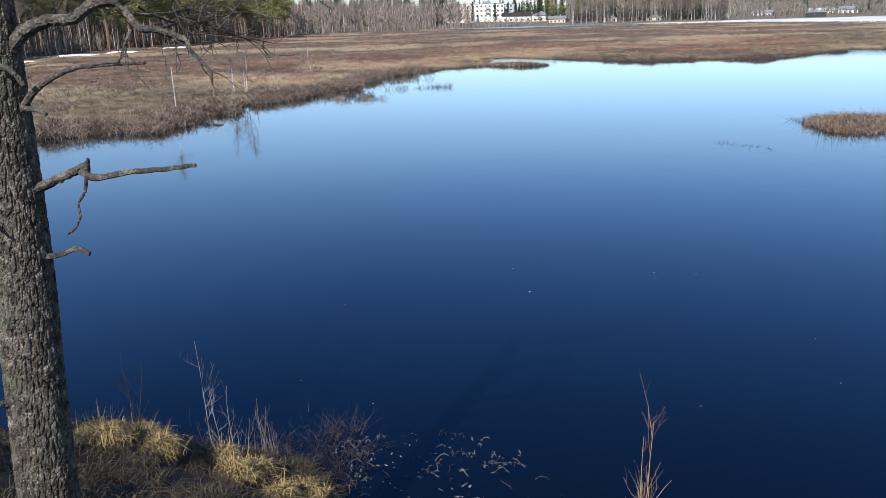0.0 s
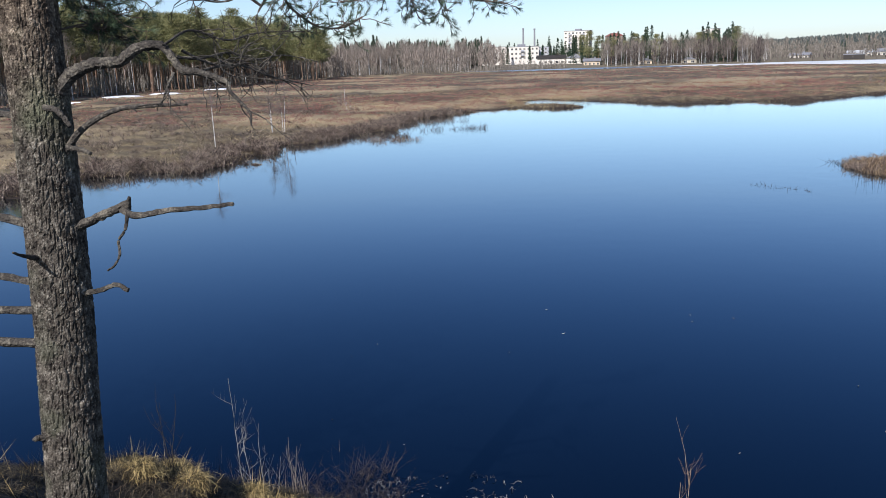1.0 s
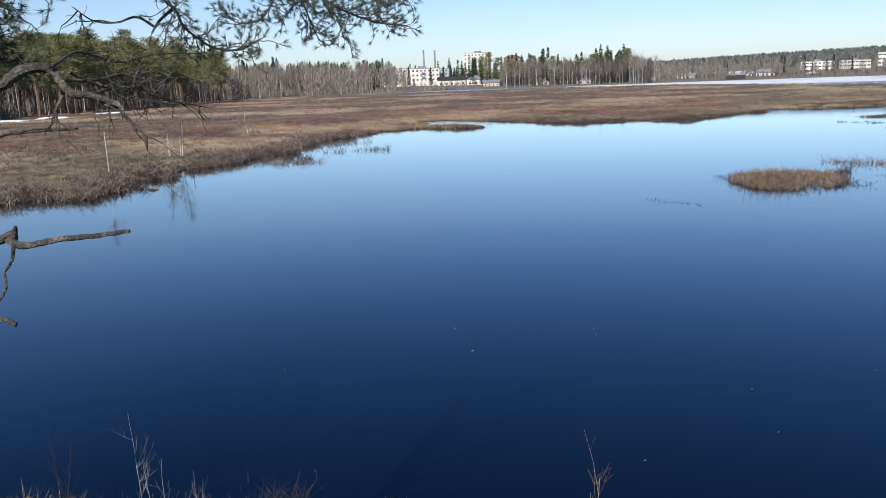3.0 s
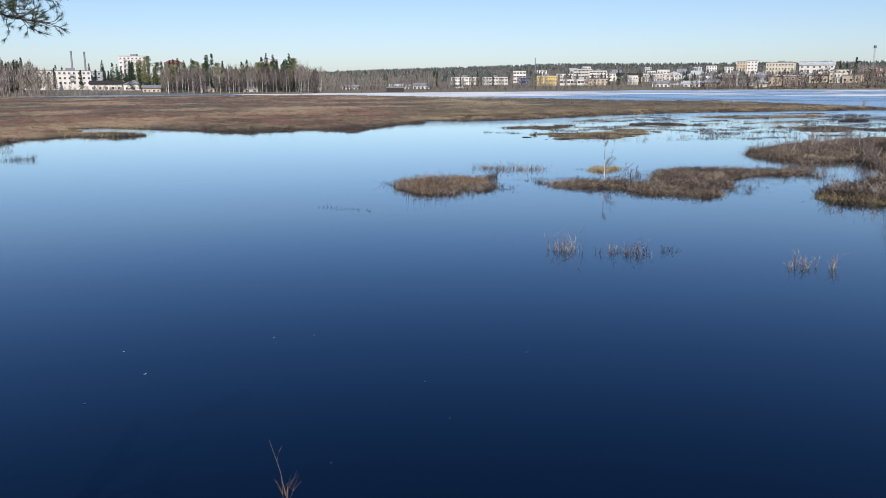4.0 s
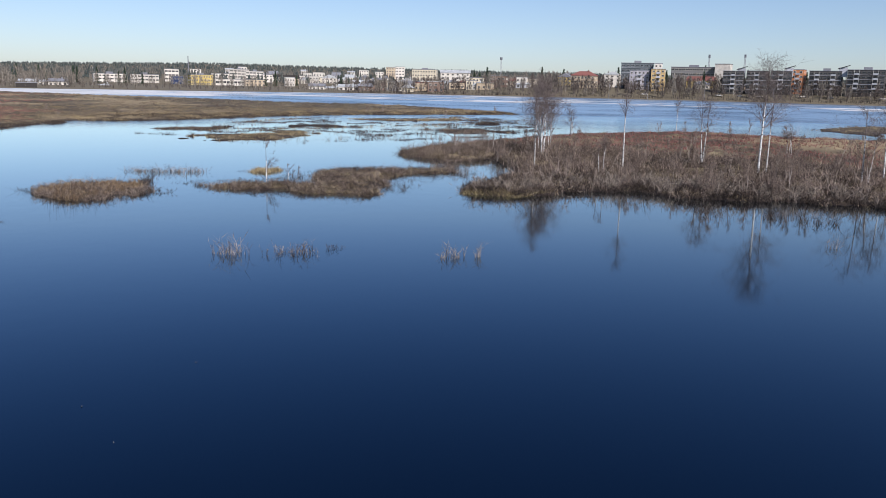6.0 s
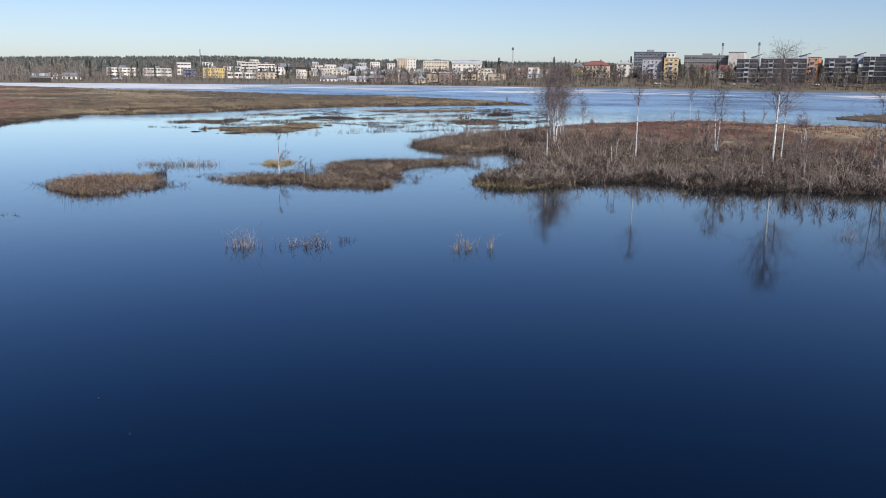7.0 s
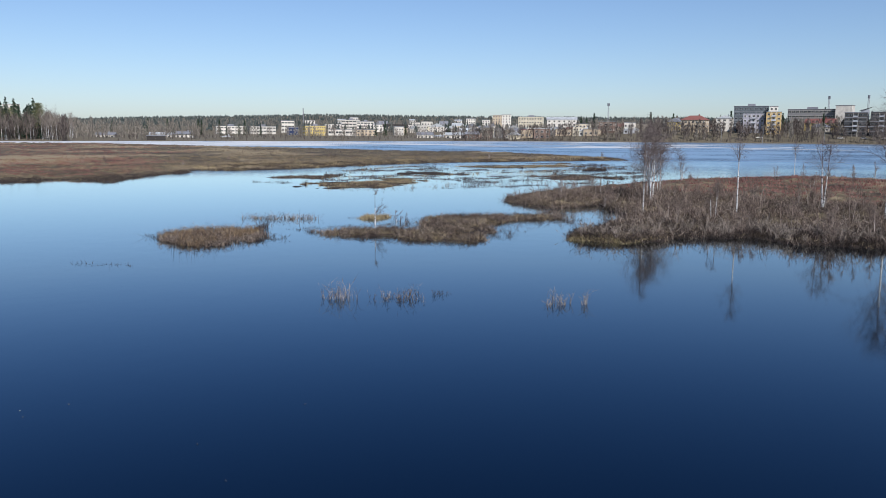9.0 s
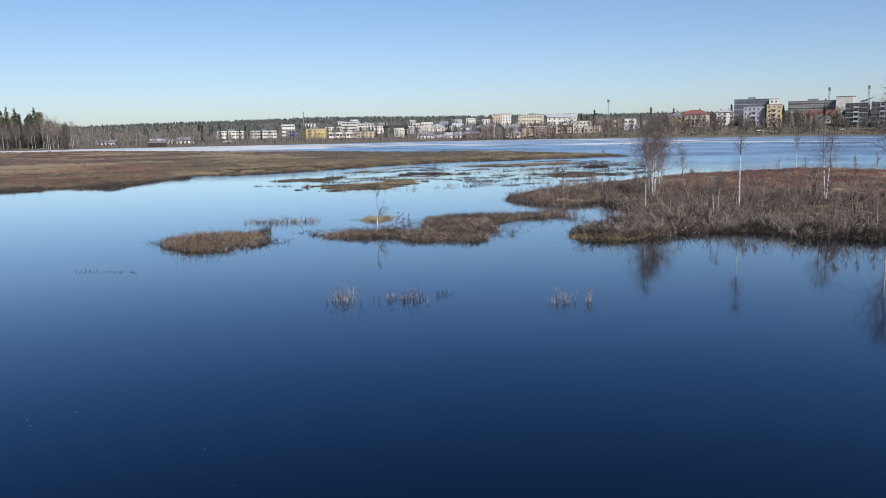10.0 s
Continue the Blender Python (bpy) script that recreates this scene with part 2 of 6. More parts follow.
RIGHT_LAND = [(34.9, 27.7), (33.1, 25.2), (33.8, 23.1), (37.6, 22.1), (40.6, 19.6), (39.8, 16.7), (42.7, 11.9), (43.8, 7.8), (46, 0), (52, -20), (130, -30),
              (118, 22), (106.9, 22.9), (106, 30.5), (104.5, 44.6), (95.4, 48.3), (84.9, 50.3), (67.3, 49.9), (57.8, 48.7), (49.8, 45.6),
              (45.1, 39.1), (45.7, 36.4), (49.6, 35.7), (45.5, 31), (39.2, 27.7)]
LONG_ISLET = [(24.4, 37), (24.3, 35.2), (26.7, 32.2), (27, 30), (28.6, 27.9), (30.9, 29.5), (34.6, 32.2), (38.3, 33.2), (40, 31.8), (41.8, 33.5),
              (37.3, 36.6), (34.7, 38.6), (32.1, 36.5), (30, 33.8), (28.2, 34.6), (26, 37.6)]
REED_ISLET = [(17.5, 39.1), (17.1, 36.2), (17.9, 34.9), (19.6, 35.1), (21.5, 36.4), (22.4, 38.6), (21.1, 40.6), (19.2, 40.8)]
SMALL_ISLET = [(30.5, 40.3), (31, 39), (32.5, 39), (33.5, 40.5), (32.1, 41.5)]
PATCH_A = [(48.8, 73.2), (45.4, 68), (46.4, 63.8), (52, 62.4), (57.5, 64), (62.1, 68.1), (65.1, 73.5), (60, 75.2), (54, 72)]
PATCH_B = [(67.3, 84.5), (67.8, 75.4), (75, 74.7), (78.5, 82.6), (72.6, 85.2)]
PATCH_C = [(77.8, 67.5), (74.6, 61.2), (75.3, 55.9), (81.4, 56.1), (85.1, 62.2), (83.4, 67.5)]
PATCH_D = [(87.9, 97.7), (93.1, 85.4), (106.2, 80), (119.2, 91.1), (103.4, 89.7)]
PATCH_E = [(98, 73.8), (96.3, 67.5), (104.6, 76.6)]
PATCH_F = [(51, 84), (54.8, 79.3), (62.3, 83.8)]
FAR_SPIT = [(131.4, 36.2), (127.3, 28.9), (124.5, 23.4), (160, 25), (165, 31), (157.7, 35.9)]
BANK = [(-40, 9), (-12, 9.6), (-5.9, 9.4), (-4.2, 9.7), (-2.9, 9.5), (-1.9, 9.0), (-1.2, 8.0), (0.3, 7.1), (2.2, 6.6), (5, 4.5), (9, 1), (14, -8), (30, -60), (-60, -60)]


def inside_by(poly, x, y):
    """How far inside a plan outline each place lies, in metres; negative outside."""
    p = np.asarray(poly, float)
    q = np.roll(p, -1, 0)
    d2 = np.full(x.shape, 1e12)
    ins = np.zeros(x.shape, bool)
    for (ax, ay), (bx, by) in zip(p, q):
        ex, ey = bx - ax, by - ay
        t = np.clip(((x - ax) * ex + (y - ay) * ey) / (ex * ex + ey * ey), 0, 1)
        d2 = np.minimum(d2, (x - ax - t * ex) ** 2 + (y - ay - t * ey) ** 2)
        if ay != by:
            ins ^= ((ay > y) != (by > y)) & (x < ex * (y - ay) / (by - ay) + ax)
    return np.where(ins, 1, -1) * np.sqrt(d2)


def far_shore(az):
    return np.interp(az, [-180, -100, -60, -20, 10, 17.5, 18.5, 24, 36, 48, 63, 77, 120, 180], [200, 200, 300, 440, 440, 430, 445, 450, 480, 550, 570, 560, 450, 200])


def height(x, y):
    """The ground's height over the water."""
    x, y = np.asarray(x, float), np.asarray(y, float)
    r = np.hypot(x, y)
    az = np.degrees(np.arctan2(x, y))
    ragged = fbm(x / 3.0, y / 3.0, 3) - 0.5
    broken = fbm(x / 1.7, y / 1.7, 4, 4) - 0.5
    z = np.full(x.shape, -0.9)
    for poly, rag, top, shy in ((MAINLAND, 6.0, 0.34, 0.3), (RIGHT_LAND, 3.2, 0.38, 0.2), (LONG_ISLET, 3.6, 0.14, 0.3), (SMALL_ISLET, 2.2, 0.08, 0.3),
                                (PATCH_A, 13.0, 0.10, 1.2), (PATCH_B, 12.0, 0.08, 1.4), (PATCH_C, 12.0, 0.08, 1.2), (PATCH_D, 13.0, 0.08, 1.2), (PATCH_E, 8.0, 0.08, 0.6),
                                (PATCH_F, 8.0, 0.08, 0.6), (FAR_SPIT, 8.0, 0.2, 0.6)):
        s = inside_by(poly, x, y) + rag * (0.5 * ragged + 0.6 * broken) - shy
        z = np.maximum(z, np.where(s > 0, 0.02 + (top - 0.02) * (1 - np.exp(-np.maximum(s, 0) / 3.0)), np.maximum(s * 0.35, -0.9)))
    humps = np.clip((z - 0.02) / 0.2, 0, 1) * (fbm(x / 1.2, y / 1.2, 8, 3) - 0.42) * 0.6
    z = z + humps
    s = inside_by(BANK, x, y) + 0.9 * (fbm(x / 1.3, y / 1.3, 5) - 0.5)
    bank = np.where(s > 0, 0.12 + np.minimum(0.55 * s, 3.55 + 0.02 * s) + 0.25 * (fbm(x / 0.9, y / 0.9, 6) - 0.5), np.maximum(s * 0.5, -0.9))
    z = np.maximum(z, bank)
    s = r - far_shore(az) + 8 * (fbm(x / 30, y / 30, 11) - 0.5)
    west = np.clip((az - 48) / 10, 0, 1)
    rise = np.where(s > 0, 0.25 + np.minimum(s * 0.02, 1.0) + (1 - west) * (0.003 * s + 0.042 * np.maximum(r - 770, 0)) + west * (0.21 * np.minimum(s, 26) + 0.04 * np.clip(s - 26, 0, 110)), np.maximum(s * 0.1, -0.9))
    crest = np.interp(az, [-180, -30, 5, 18, 23, 29, 35, 45, 60, 90, 180], [20, 14, 18, 28.5, 36.5, 42.5, 48.5, 46.5, 44.5, 35.5, 20])
    hill = crest * np.clip((r - 1000) / 1200, 0, 1) ** 0.8
    rise = np.where(s > 0, np.minimum(rise, np.maximum(hill, 12.0)) * (r < 1500) + hill * (r >= 1500), rise)
    z = np.where((s > 0) & ((az > 17.5) | (z < 0.02) | (r > 520)), np.maximum(z, rise), np.maximum(z, np.where(s < 0, rise, -0.9)))
    return z


def ground_sheet():
    a = np.radians(np.concatenate([np.arange(-180, -40, 2.0), np.arange(-40, 90, 0.16), np.arange(90, 180, 2.0)]))
    r = np.concatenate([[0.0, 1.2], np.geomspace(2.5, 25, 60), np.geomspace(25.2, 130, 235), np.geomspace(132, 4800, 120)])
    A, Rr = np.meshgrid(a, r, indexing="ij")
    x, y = Rr * np.sin(A), Rr * np.cos(A)
    v = np.stack([x, y, height(x, y)], -1).reshape(-1, 3)
    i, j = np.meshgrid(np.arange(len(a)), np.arange(len(r) - 1), indexing="ij")
    k = (i + 1) % len(a)
    f = np.stack([i * len(r) + j, k * len(r) + j, k * len(r) + j + 1, i * len(r) + j + 1], -1).reshape(-1, 4)[:, ::-1]
    return v, f


# ---- ground and water ----
def ground_material():
    m = surface("bog_ground", [(0.03, 0.022, 0.014), (0.075, 0.055, 0.033), (0.125, 0.098, 0.055), (0.26, 0.205, 0.11)], 0.13, 0.95, bump=0.6, bump_scale=2.5, fine=9)
    n, l = m.node_tree.nodes, m.node_tree.links
    b = n["Principled BSDF"]
    base = b.inputs["Base Color"].links[0].from_socket
    geo, nz, cut, mix = n.new("ShaderNodeNewGeometry"), n.new("ShaderNodeTexNoise"), n.new("ShaderNodeMapRange"), n.new("ShaderNodeMix")
    nz.inputs["Scale"].default_value, nz.inputs["Detail"].default_value = 0.022, 5
    cut.inputs["From Min"].default_value, cut.inputs["From Max"].default_value = 0.32, 0.44
    mix.data_type = "RGBA"
    mix.inputs["B"].default_value = (0.185, 0.080, 0.066, 1)
    l.new(geo.outputs["Position"], nz.inputs["Vector"])
    l.new(nz.outputs["Fac"], cut.inputs["Value"])
    l.new(base, mix.inputs["A"])
    # the red heath lies far out; pale straw lies in strips, wet peat at the waterline
    far, red, strip, pale, straw = n.new("ShaderNodeMapRange"), n.new("ShaderNodeMath"), n.new("ShaderNodeTexNoise"), n.new("ShaderNodeMapRange"), n.new("ShaderNodeMix")
    far.inputs["From Min"].default_value, far.inputs["From Max"].default_value = 48, 88
    red.operation = "MULTIPLY"
    l.new(cut.outputs[0], red.inputs[0])
    l.new(far.outputs[0], red.inputs[1])
    east, east_dot, redder = n.new("ShaderNodeMapRange"), n.new("ShaderNodeVectorMath"), n.new("ShaderNodeMath")
    east_dot.operation = "DOT_PRODUCT"
    east_dot.inputs[1].default_value = (1, -0.45, 0)
    east.inputs["From Min"].default_value, east.inputs["From Max"].default_value = -14, 16
    east.inputs["To Min"].default_value, east.inputs["To Max"].default_value = 1.0, 0.25
    redder.operation = "MULTIPLY"
    l.new(geo.outputs["Position"], east_dot.inputs[0])
    l.new(east_dot.outputs["Value"], east.inputs["Value"])
    l.new(red.outputs[0], redder.inputs[0])
    l.new(east.outputs[0], redder.inputs[1])
    l.new(redder.outputs[0], mix.inputs["Factor"])
    strip.inputs["Scale"].default_value, strip.inputs["Detail"].default_value = 0.035, 6
    pale.inputs["From Min"].default_value, pale.inputs["From Max"].default_value = 0.51, 0.59
    straw.data_type = "RGBA"
    straw.inputs["B"].default_value = (0.28, 0.215, 0.12, 1)
    shift = n.new("ShaderNodeVectorMath")
    shift.operation = "ADD"
    shift.inputs[1].default_value = (310, -120, 0)
    l.new(geo.outputs["Position"], shift.inputs[0])
    l.new(shift.outputs[0], strip.inputs["Vector"])
    l.new(strip.outputs["Fac"], pale.inputs["Value"])
    l.new(pale.outputs[0], straw.inputs["Factor"])
    l.new(mix.outputs["Result"], straw.inputs["A"])
    split, low, wet = n.new("ShaderNodeSeparateXYZ"), n.new("ShaderNodeMapRange"), n.new("ShaderNodeMix")
    low.inputs["From Min"].default_value, low.inputs["From Max"].default_value = 0.05, 0.22
    wet.data_type = "RGBA"
    wet.inputs["A"].default_value = (0.03, 0.021, 0.015, 1)
    l.new(geo.outputs["Position"], split.inputs[0])
    l.new(split.outputs["Z"], low.inputs["Value"])
    l.new(low.outputs[0], wet.inputs["Factor"])
    l.new(straw.outputs["Result"], wet.inputs["B"])
    # beyond the lake the heath gives way to pale dry grass
    away, town = n.new("ShaderNodeMapRange"), n.new("ShaderNodeMix")
    away.inputs["From Min"].default_value, away.inputs["From Max"].default_value = 400, 440
    town.data_type = "RGBA"
    town.inputs["B"].default_value = (0.15, 0.125, 0.08, 1)
    # the shore of dark peat by the path, within a few metres; the bank's shade is put into its colour
    gone, near, peat = n.new("ShaderNodeVectorMath"), n.new("ShaderNodeMapRange"), n.new("ShaderNodeMix")
    gone.operation = "LENGTH"
    near.inputs["From Min"].default_value, near.inputs["From Max"].default_value = 11, 16
    peat.data_type = "RGBA"
    peat.inputs["A"].default_value = (0.013, 0.011, 0.009, 1)
    l.new(geo.outputs["Position"], gone.inputs[0])
    l.new(gone.outputs["Value"], near.inputs["Value"])
    l.new(near.outputs[0], peat.inputs["Factor"])
    l.new(gone.outputs["Value"], away.inputs["Value"])
    l.new(away.outputs[0], town.inputs["Factor"])
    l.new(wet.outputs["Result"], town.inputs["A"])
    l.new(town.outputs["Result"], peat.inputs["B"])
    l.new(peat.outputs["Result"], b.inputs["Base Color"])
    return m


gv, gf = ground_sheet()
ground = tagged(new("ground", mesh_of("ground", gv, gf, ground_material(), True)), "brown flooded bog meadow with straw and reddish heath", "ground", kind="structure")


def water_sheet():
    a = np.radians(np.arange(0, 360, 3.0))
    r = np.array([2.0, 60.0, 400.0, 1500.0])
    v = np.stack([np.outer(r, np.sin(a)), np.outer(r, np.cos(a)), np.zeros((4, 120))], -1).reshape(-1, 3)
    i, j = np.meshgrid(np.arange(3), np.arange(120), indexing="ij")
    k = (j + 1) % 120
    return v, np.stack([i * 120 + k, (i + 1) * 120 + k, (i + 1) * 120 + j, i * 120 + j], -1).reshape(-1, 4)


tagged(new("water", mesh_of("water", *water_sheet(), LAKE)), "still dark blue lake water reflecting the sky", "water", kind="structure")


# ---- low plants in the mass ----
def scatter(outline, n, inner=0.0, outer=1e9, clump=1.5, keep=0.5, seed=0):
    """Places over a plan outline, thicker in clumps, between two distances from its edge."""
    p = np.asarray(outline, float)
    lo, hi = p.min(0), p.max(0)
    out = []
    have = 0
    for _ in range(60):
        q = lo + rng.random((n * 3, 2)) * (hi - lo)
        s = inside_by(outline, q[:, 0], q[:, 1])
        ok = (s > inner) & (s < outer) & (fbm(q[:, 0] / clump, q[:, 1] / clump, seed + 20, 3) > 1 - keep - 0.08 * rng.random(len(q)))
        out.append(q[ok])
        have += ok.sum()
        if have >= n:
            break
    return np.concatenate(out)[:n]


def tufts(name, places, tall, width, material, label, blades=4, spread=0.12, lean=0.35, category="grass", floor=-0.25):
    """Grass or twigs in the mass: some blades at each place."""
    if floor < -0.2:
        places = places[height(places[:, 0], places[:, 1]) > -0.10]
    n = len(places)
    xy = np.repeat(places, blades, 0) + rng.normal(size=(n * blades, 2)) * spread
    z = np.maximum(height(xy[:, 0], xy[:, 1]), floor) - 0.03
    h = tall * (0.5 + 0.8 * rng.random(n * blades)) * np.repeat(0.6 + 0.8 * rng.random(n), blades)
    base = np.c_[xy, z]
    tip = base + np.c_[rng.normal(size=(n * blades, 2)) * lean * h[:, None], h]
    ob = new(name, Bag().blades(base, tip, width * (0.6 + 0.8 * rng.random(n * blades))).mesh(name, material))
    return tagged(ob, label, category, kind="stuff")


def bushes(name, places, tall, width, material, label, twigs=12, lean=0.55, category="shrubs", floor=-0.25, spread=0.07):
    """Leafless dwarf shrubs in the mass: crooked twigs that fan out of one root, each with side sprigs."""
    if floor < -0.2:
        places = places[height(places[:, 0], places[:, 1]) > -0.08]
    n = len(places)
    k = np.repeat(np.arange(n), twigs)
    m = n * twigs
    z = np.maximum(height(places[:, 0], places[:, 1]), floor) - 0.04
    big = tall * (0.55 + 0.9 * rng.random(n) ** 1.5)
    h = big[k] * (0.55 + 0.6 * rng.random(m))
    base = np.c_[places[k] + rng.normal(size=(m, 2)) * spread, z[k]]
    out = rng.normal(size=(m, 2)) * lean
    mid = base + np.c_[out * 0.35 * h[:, None], 0.5 * h] + rng.normal(size=(m, 3)) * 0.05 * h[:, None]
    tip = mid + np.c_[out * 0.65 * h[:, None], 0.5 * h] + rng.normal(size=(m, 3)) * 0.09 * h[:, None]
    w = width * (0.6 + 0.8 * rng.random(m))
    side = np.cross(tip - base, rng.normal(size=(m, 3)))
    side *= (w / (np.linalg.norm(side, axis=1) + 1e-9))[:, None] / 2
    bag = Bag()
    v = np.stack([base - side, base + side, mid + side * 0.7, mid - side * 0.7, tip], 1)
    o = 5 * np.arange(m)[:, None]
    bag.add(v.reshape(-1, 3), np.concatenate([o + [[0, 1, 2, 3]], o + [[3, 2, 4, 4]]]))
    for a, b in ((base, mid), (mid, tip), (mid, tip)):
        p = a + (b - a) * (0.3 + 0.6 * rng.random((m, 1)))
        q = p + (tip - base) * 0.22 + rng.normal(size=(m, 3)) * [0.2, 0.2, 0.12] * h[:, None]
        bag.blades(p, q, w * 0.75)
    return tagged(new(name, bag.mesh(name, material)), label, category, kind="stuff")


NEAR_MEADOW = [(-60, 28), (-30, 33), (-20, 36), (-19, 43.5), (-14, 45), (-13.5, 54), (-9, 62.5), (-7, 68), (-5, 80), (5, 93), (12, 105), (34, 88), (53, 104), (90, 107), (141, 95),
               (150, 110), (80, 150), (20, 150), (-30, 130), (-60, 110)]
tufts("shore_sedge", scatter(NEAR_MEADOW, 13000, -2.5, 9, 2.2, 0.45, 1), 0.15, 0.016, STRAW, "dry straw-coloured sedge along the bog shore", 6, 0.2, 0.9)
p = scatter(NEAR_MEADOW, 36000, -2.5, 60, 1.8, 0.52, 2)
reddish = (p[:, 1] > 76 + 30 * (fbm(p[:, 0] / 14, p[:, 1] / 14, 19) - 0.5)) & (p[:, 0] < 0.45 * p[:, 1] + 30 * (fbm(p[:, 0] / 14, p[:, 1] / 14, 23) - 0.5)) & (inside_by(NEAR_MEADOW, p[:, 0], p[:, 1]) > 3)
tufts("meadow_heath", p[~reddish], 0.24, 0.022, HEATH, "brown leafless heath and dwarf shrubs on the bog", 6, 0.16, 0.7)
tufts("meadow_heath", p[reddish], 0.20, 0.03, FAR_HEATH, "reddish leafless heath on the bog", 6, 0.2, 0.8)
p = scatter(NEAR_MEADOW, 4200, 0.5, 40, 3.0, 0.42, 86)
bushes("meadow_shrubs", p[p[:, 1] < 92], 0.34, 0.032, MOOR, "brown leafless dwarf shrubs scattered over the bog", 9, 0.65)
tufts("spit_sedge", scatter([(3, 88), (13, 88), (14, 112), (4, 112)], 1500, 0, 9, 1.4, 0.6, 77), 0.22, 0.035, STRAW, "straw-coloured sedge on the low spit", 6, 0.2, 0.7)
tufts("wet_margin", scatter([(1, 87), (14, 87), (34, 86), (54, 101), (54, 105), (34, 93), (14, 100)], 3000, 0, 9, 1.2, 0.5, 78), 0.26, 0.04, WET_SHADE, "dark wet twigs along the bog shore", 6, 0.25, 0.7, "sedge")
tufts("meadow_sedge", scatter(NEAR_MEADOW, 12000, 4, 60, 4.0, 0.40, 3), 0.16, 0.04, STRAW, "patches of dry sedge on the bog meadow", 3, 0.25, 1.2)
FAR_MEADOW = [(-100, 110), (-30, 130), (20, 150), (80, 150), (150, 115), (160, 160), (140, 220), (120, 340), (-60, 340), (-120, 300)]
p = scatter(FAR_MEADOW, 22000, 0, 1e9, 9.0, 0.5, 4)
eastern = p[:, 0] > 0.46 * p[:, 1] + 40 * (fbm(p[:, 0] / 20, p[:, 1] / 20, 18) - 0.5)
tufts("far_heath", p[~eastern], 0.18, 0.13, FAR_HEATH, "reddish brown heath on the far bog", 3, 0.5)
tufts("far_heath", p[eastern], 0.18, 0.13, HEATH, "brown heath on the eastern bog", 3, 0.5)
p = scatter(FAR_MEADOW, 2600, 0, 1e9, 16.0, 0.38, 5)
tufts("far_sedge", p[(p[:, 0] > 0.4 * p[:, 1]) | (rng.random(len(p)) < 0.3)], 0.14, 0.16, STRAW, "pale sedge strips on the far bog", 3, 0.6, 1.2)
bushes("reed_bed", scatter(REED_ISLET, 420, -0.2, 9, 1.3, 0.5, 6), 0.34, 0.02, RUST, "rusty dry sedge and twigs standing in shallow water", 10, 0.5, "reeds", -0.05)
bushes("reed_bed", scatter(REED_ISLET, 520, -0.4, 9, 0.7, 0.5, 65), 0.30, 0.02, MOOR, "brown twigs among the reeds", 10, 0.6, "reeds", -0.05)
bushes("reed_bed", scatter(REED_ISLET, 80, -1.4, 0.1, 0.8, 0.6, 89), 0.26, 0.018, WET_SHADE, "dark drowned twigs round the reed islet", 7, 0.6, "reeds", -0.05)
tufts("reed_bed", scatter(REED_ISLET, 90, -0.2, 9, 0.8, 0.5, 64), 0.58, 0.013, WILLOW, "tall pale reed stems over the islet", 3, 0.10, 0.22, "reeds", -0.05)
bushes("islet_heath", scatter(LONG_ISLET, 1500, -1.0, 9, 0.8, 0.5, 7), 0.24, 0.022, MOOR, "brown dwarf shrubs on a low islet", 9, 0.7)
bushes("islet_twigs", scatter(LONG_ISLET, 110, -2.4, -0.4, 0.8, 0.55, 90), 0.22, 0.018, WET_SHADE, "dark drowned twigs off the islet", 6, 0.6, "twigs", -0.05)
# wet twigs at the rim; further in, their dark draws the shaded gaps
bushes("islet_twigs", scatter(LONG_ISLET, 900, -1.4, 9, 0.9, 0.48, 81), 0.26, 0.022, WET_SHADE, "dark wet twigs on a low islet", 9, 0.6)
tufts("islet_stalks", scatter(LONG_ISLET, 240, -0.6, 9, 1.2, 0.5, 82), 0.46, 0.012, WILLOW, "taller pale stalks on a low islet", 3, 0.10, 0.22)
# dark twigs put in for the shade between the headland plants
tufts("headland_hollows", scatter([(34.9, 27.7), (33.1, 25.2), (33.8, 23.1), (37.6, 22.1), (40.6, 19.6), (39.8, 16.7), (42.7, 11.9), (46, 0), (60, -4), (62, 45), (50, 45.6), (45.1, 39.1), (49.6, 35.7), (39.2, 27.7)], 5000, -0.8, 30, 2.6, 0.42, 83), 0.32, 0.016, WET_SHADE, "dark twiggy hollows on the headland", 6, 0.16, 0.5)
tufts("far_fringe", scatter([(53, 101), (60, 98), (92, 104), (113, 101), (141, 92), (152, 110), (141, 100), (113, 109), (92, 112), (53, 109)], 3600, 0, 30, 1.8, 0.5, 84), 0.26, 0.05, WET_SHADE, "dark wet fringe of the far bog", 6, 0.3, 0.7)
tufts("far_fringe", scatter([(53, 101), (60, 98), (92, 104), (113, 101), (141, 92), (152, 110), (141, 102), (113, 112), (92, 115), (53, 112)], 2600, 0, 30, 2.4, 0.45, 85), 0.22, 0.05, STRAW, "straw-coloured fringe of the far bog", 6, 0.3, 0.8)
tufts("islet_sedge", scatter(LONG_ISLET, 2600, -1.2, 9, 1.0, 0.5, 8), 0.17, 0.016, STRAW, "dry sedge on a low islet", 5, 0.10, 0.9)
tufts("small_islet_sedge", scatter(SMALL_ISLET, 600, -0.3, 9, 0.6, 0.6, 9), 0.22, 0.015, STRAW, "dry sedge tuft islet in the water", 5, 0.10)
tufts("reed_bed", scatter(REED_ISLET, 900, -0.4, 9, 0.6, 0.50, 66), 0.24, 0.014, WET_SHADE, "dark wet stems among the reeds", 5, 0.10, 0.45, "reeds", -0.05)
tufts("reed_bed", np.array([17.9, 35.7]) + rng.normal(size=(34, 2)) * [0.7, 0.6], 0.75, 0.014, WET_SHADE, "tall dark reed stems at the end of the islet", 3, 0.12, 0.15, "reeds", -0.05)
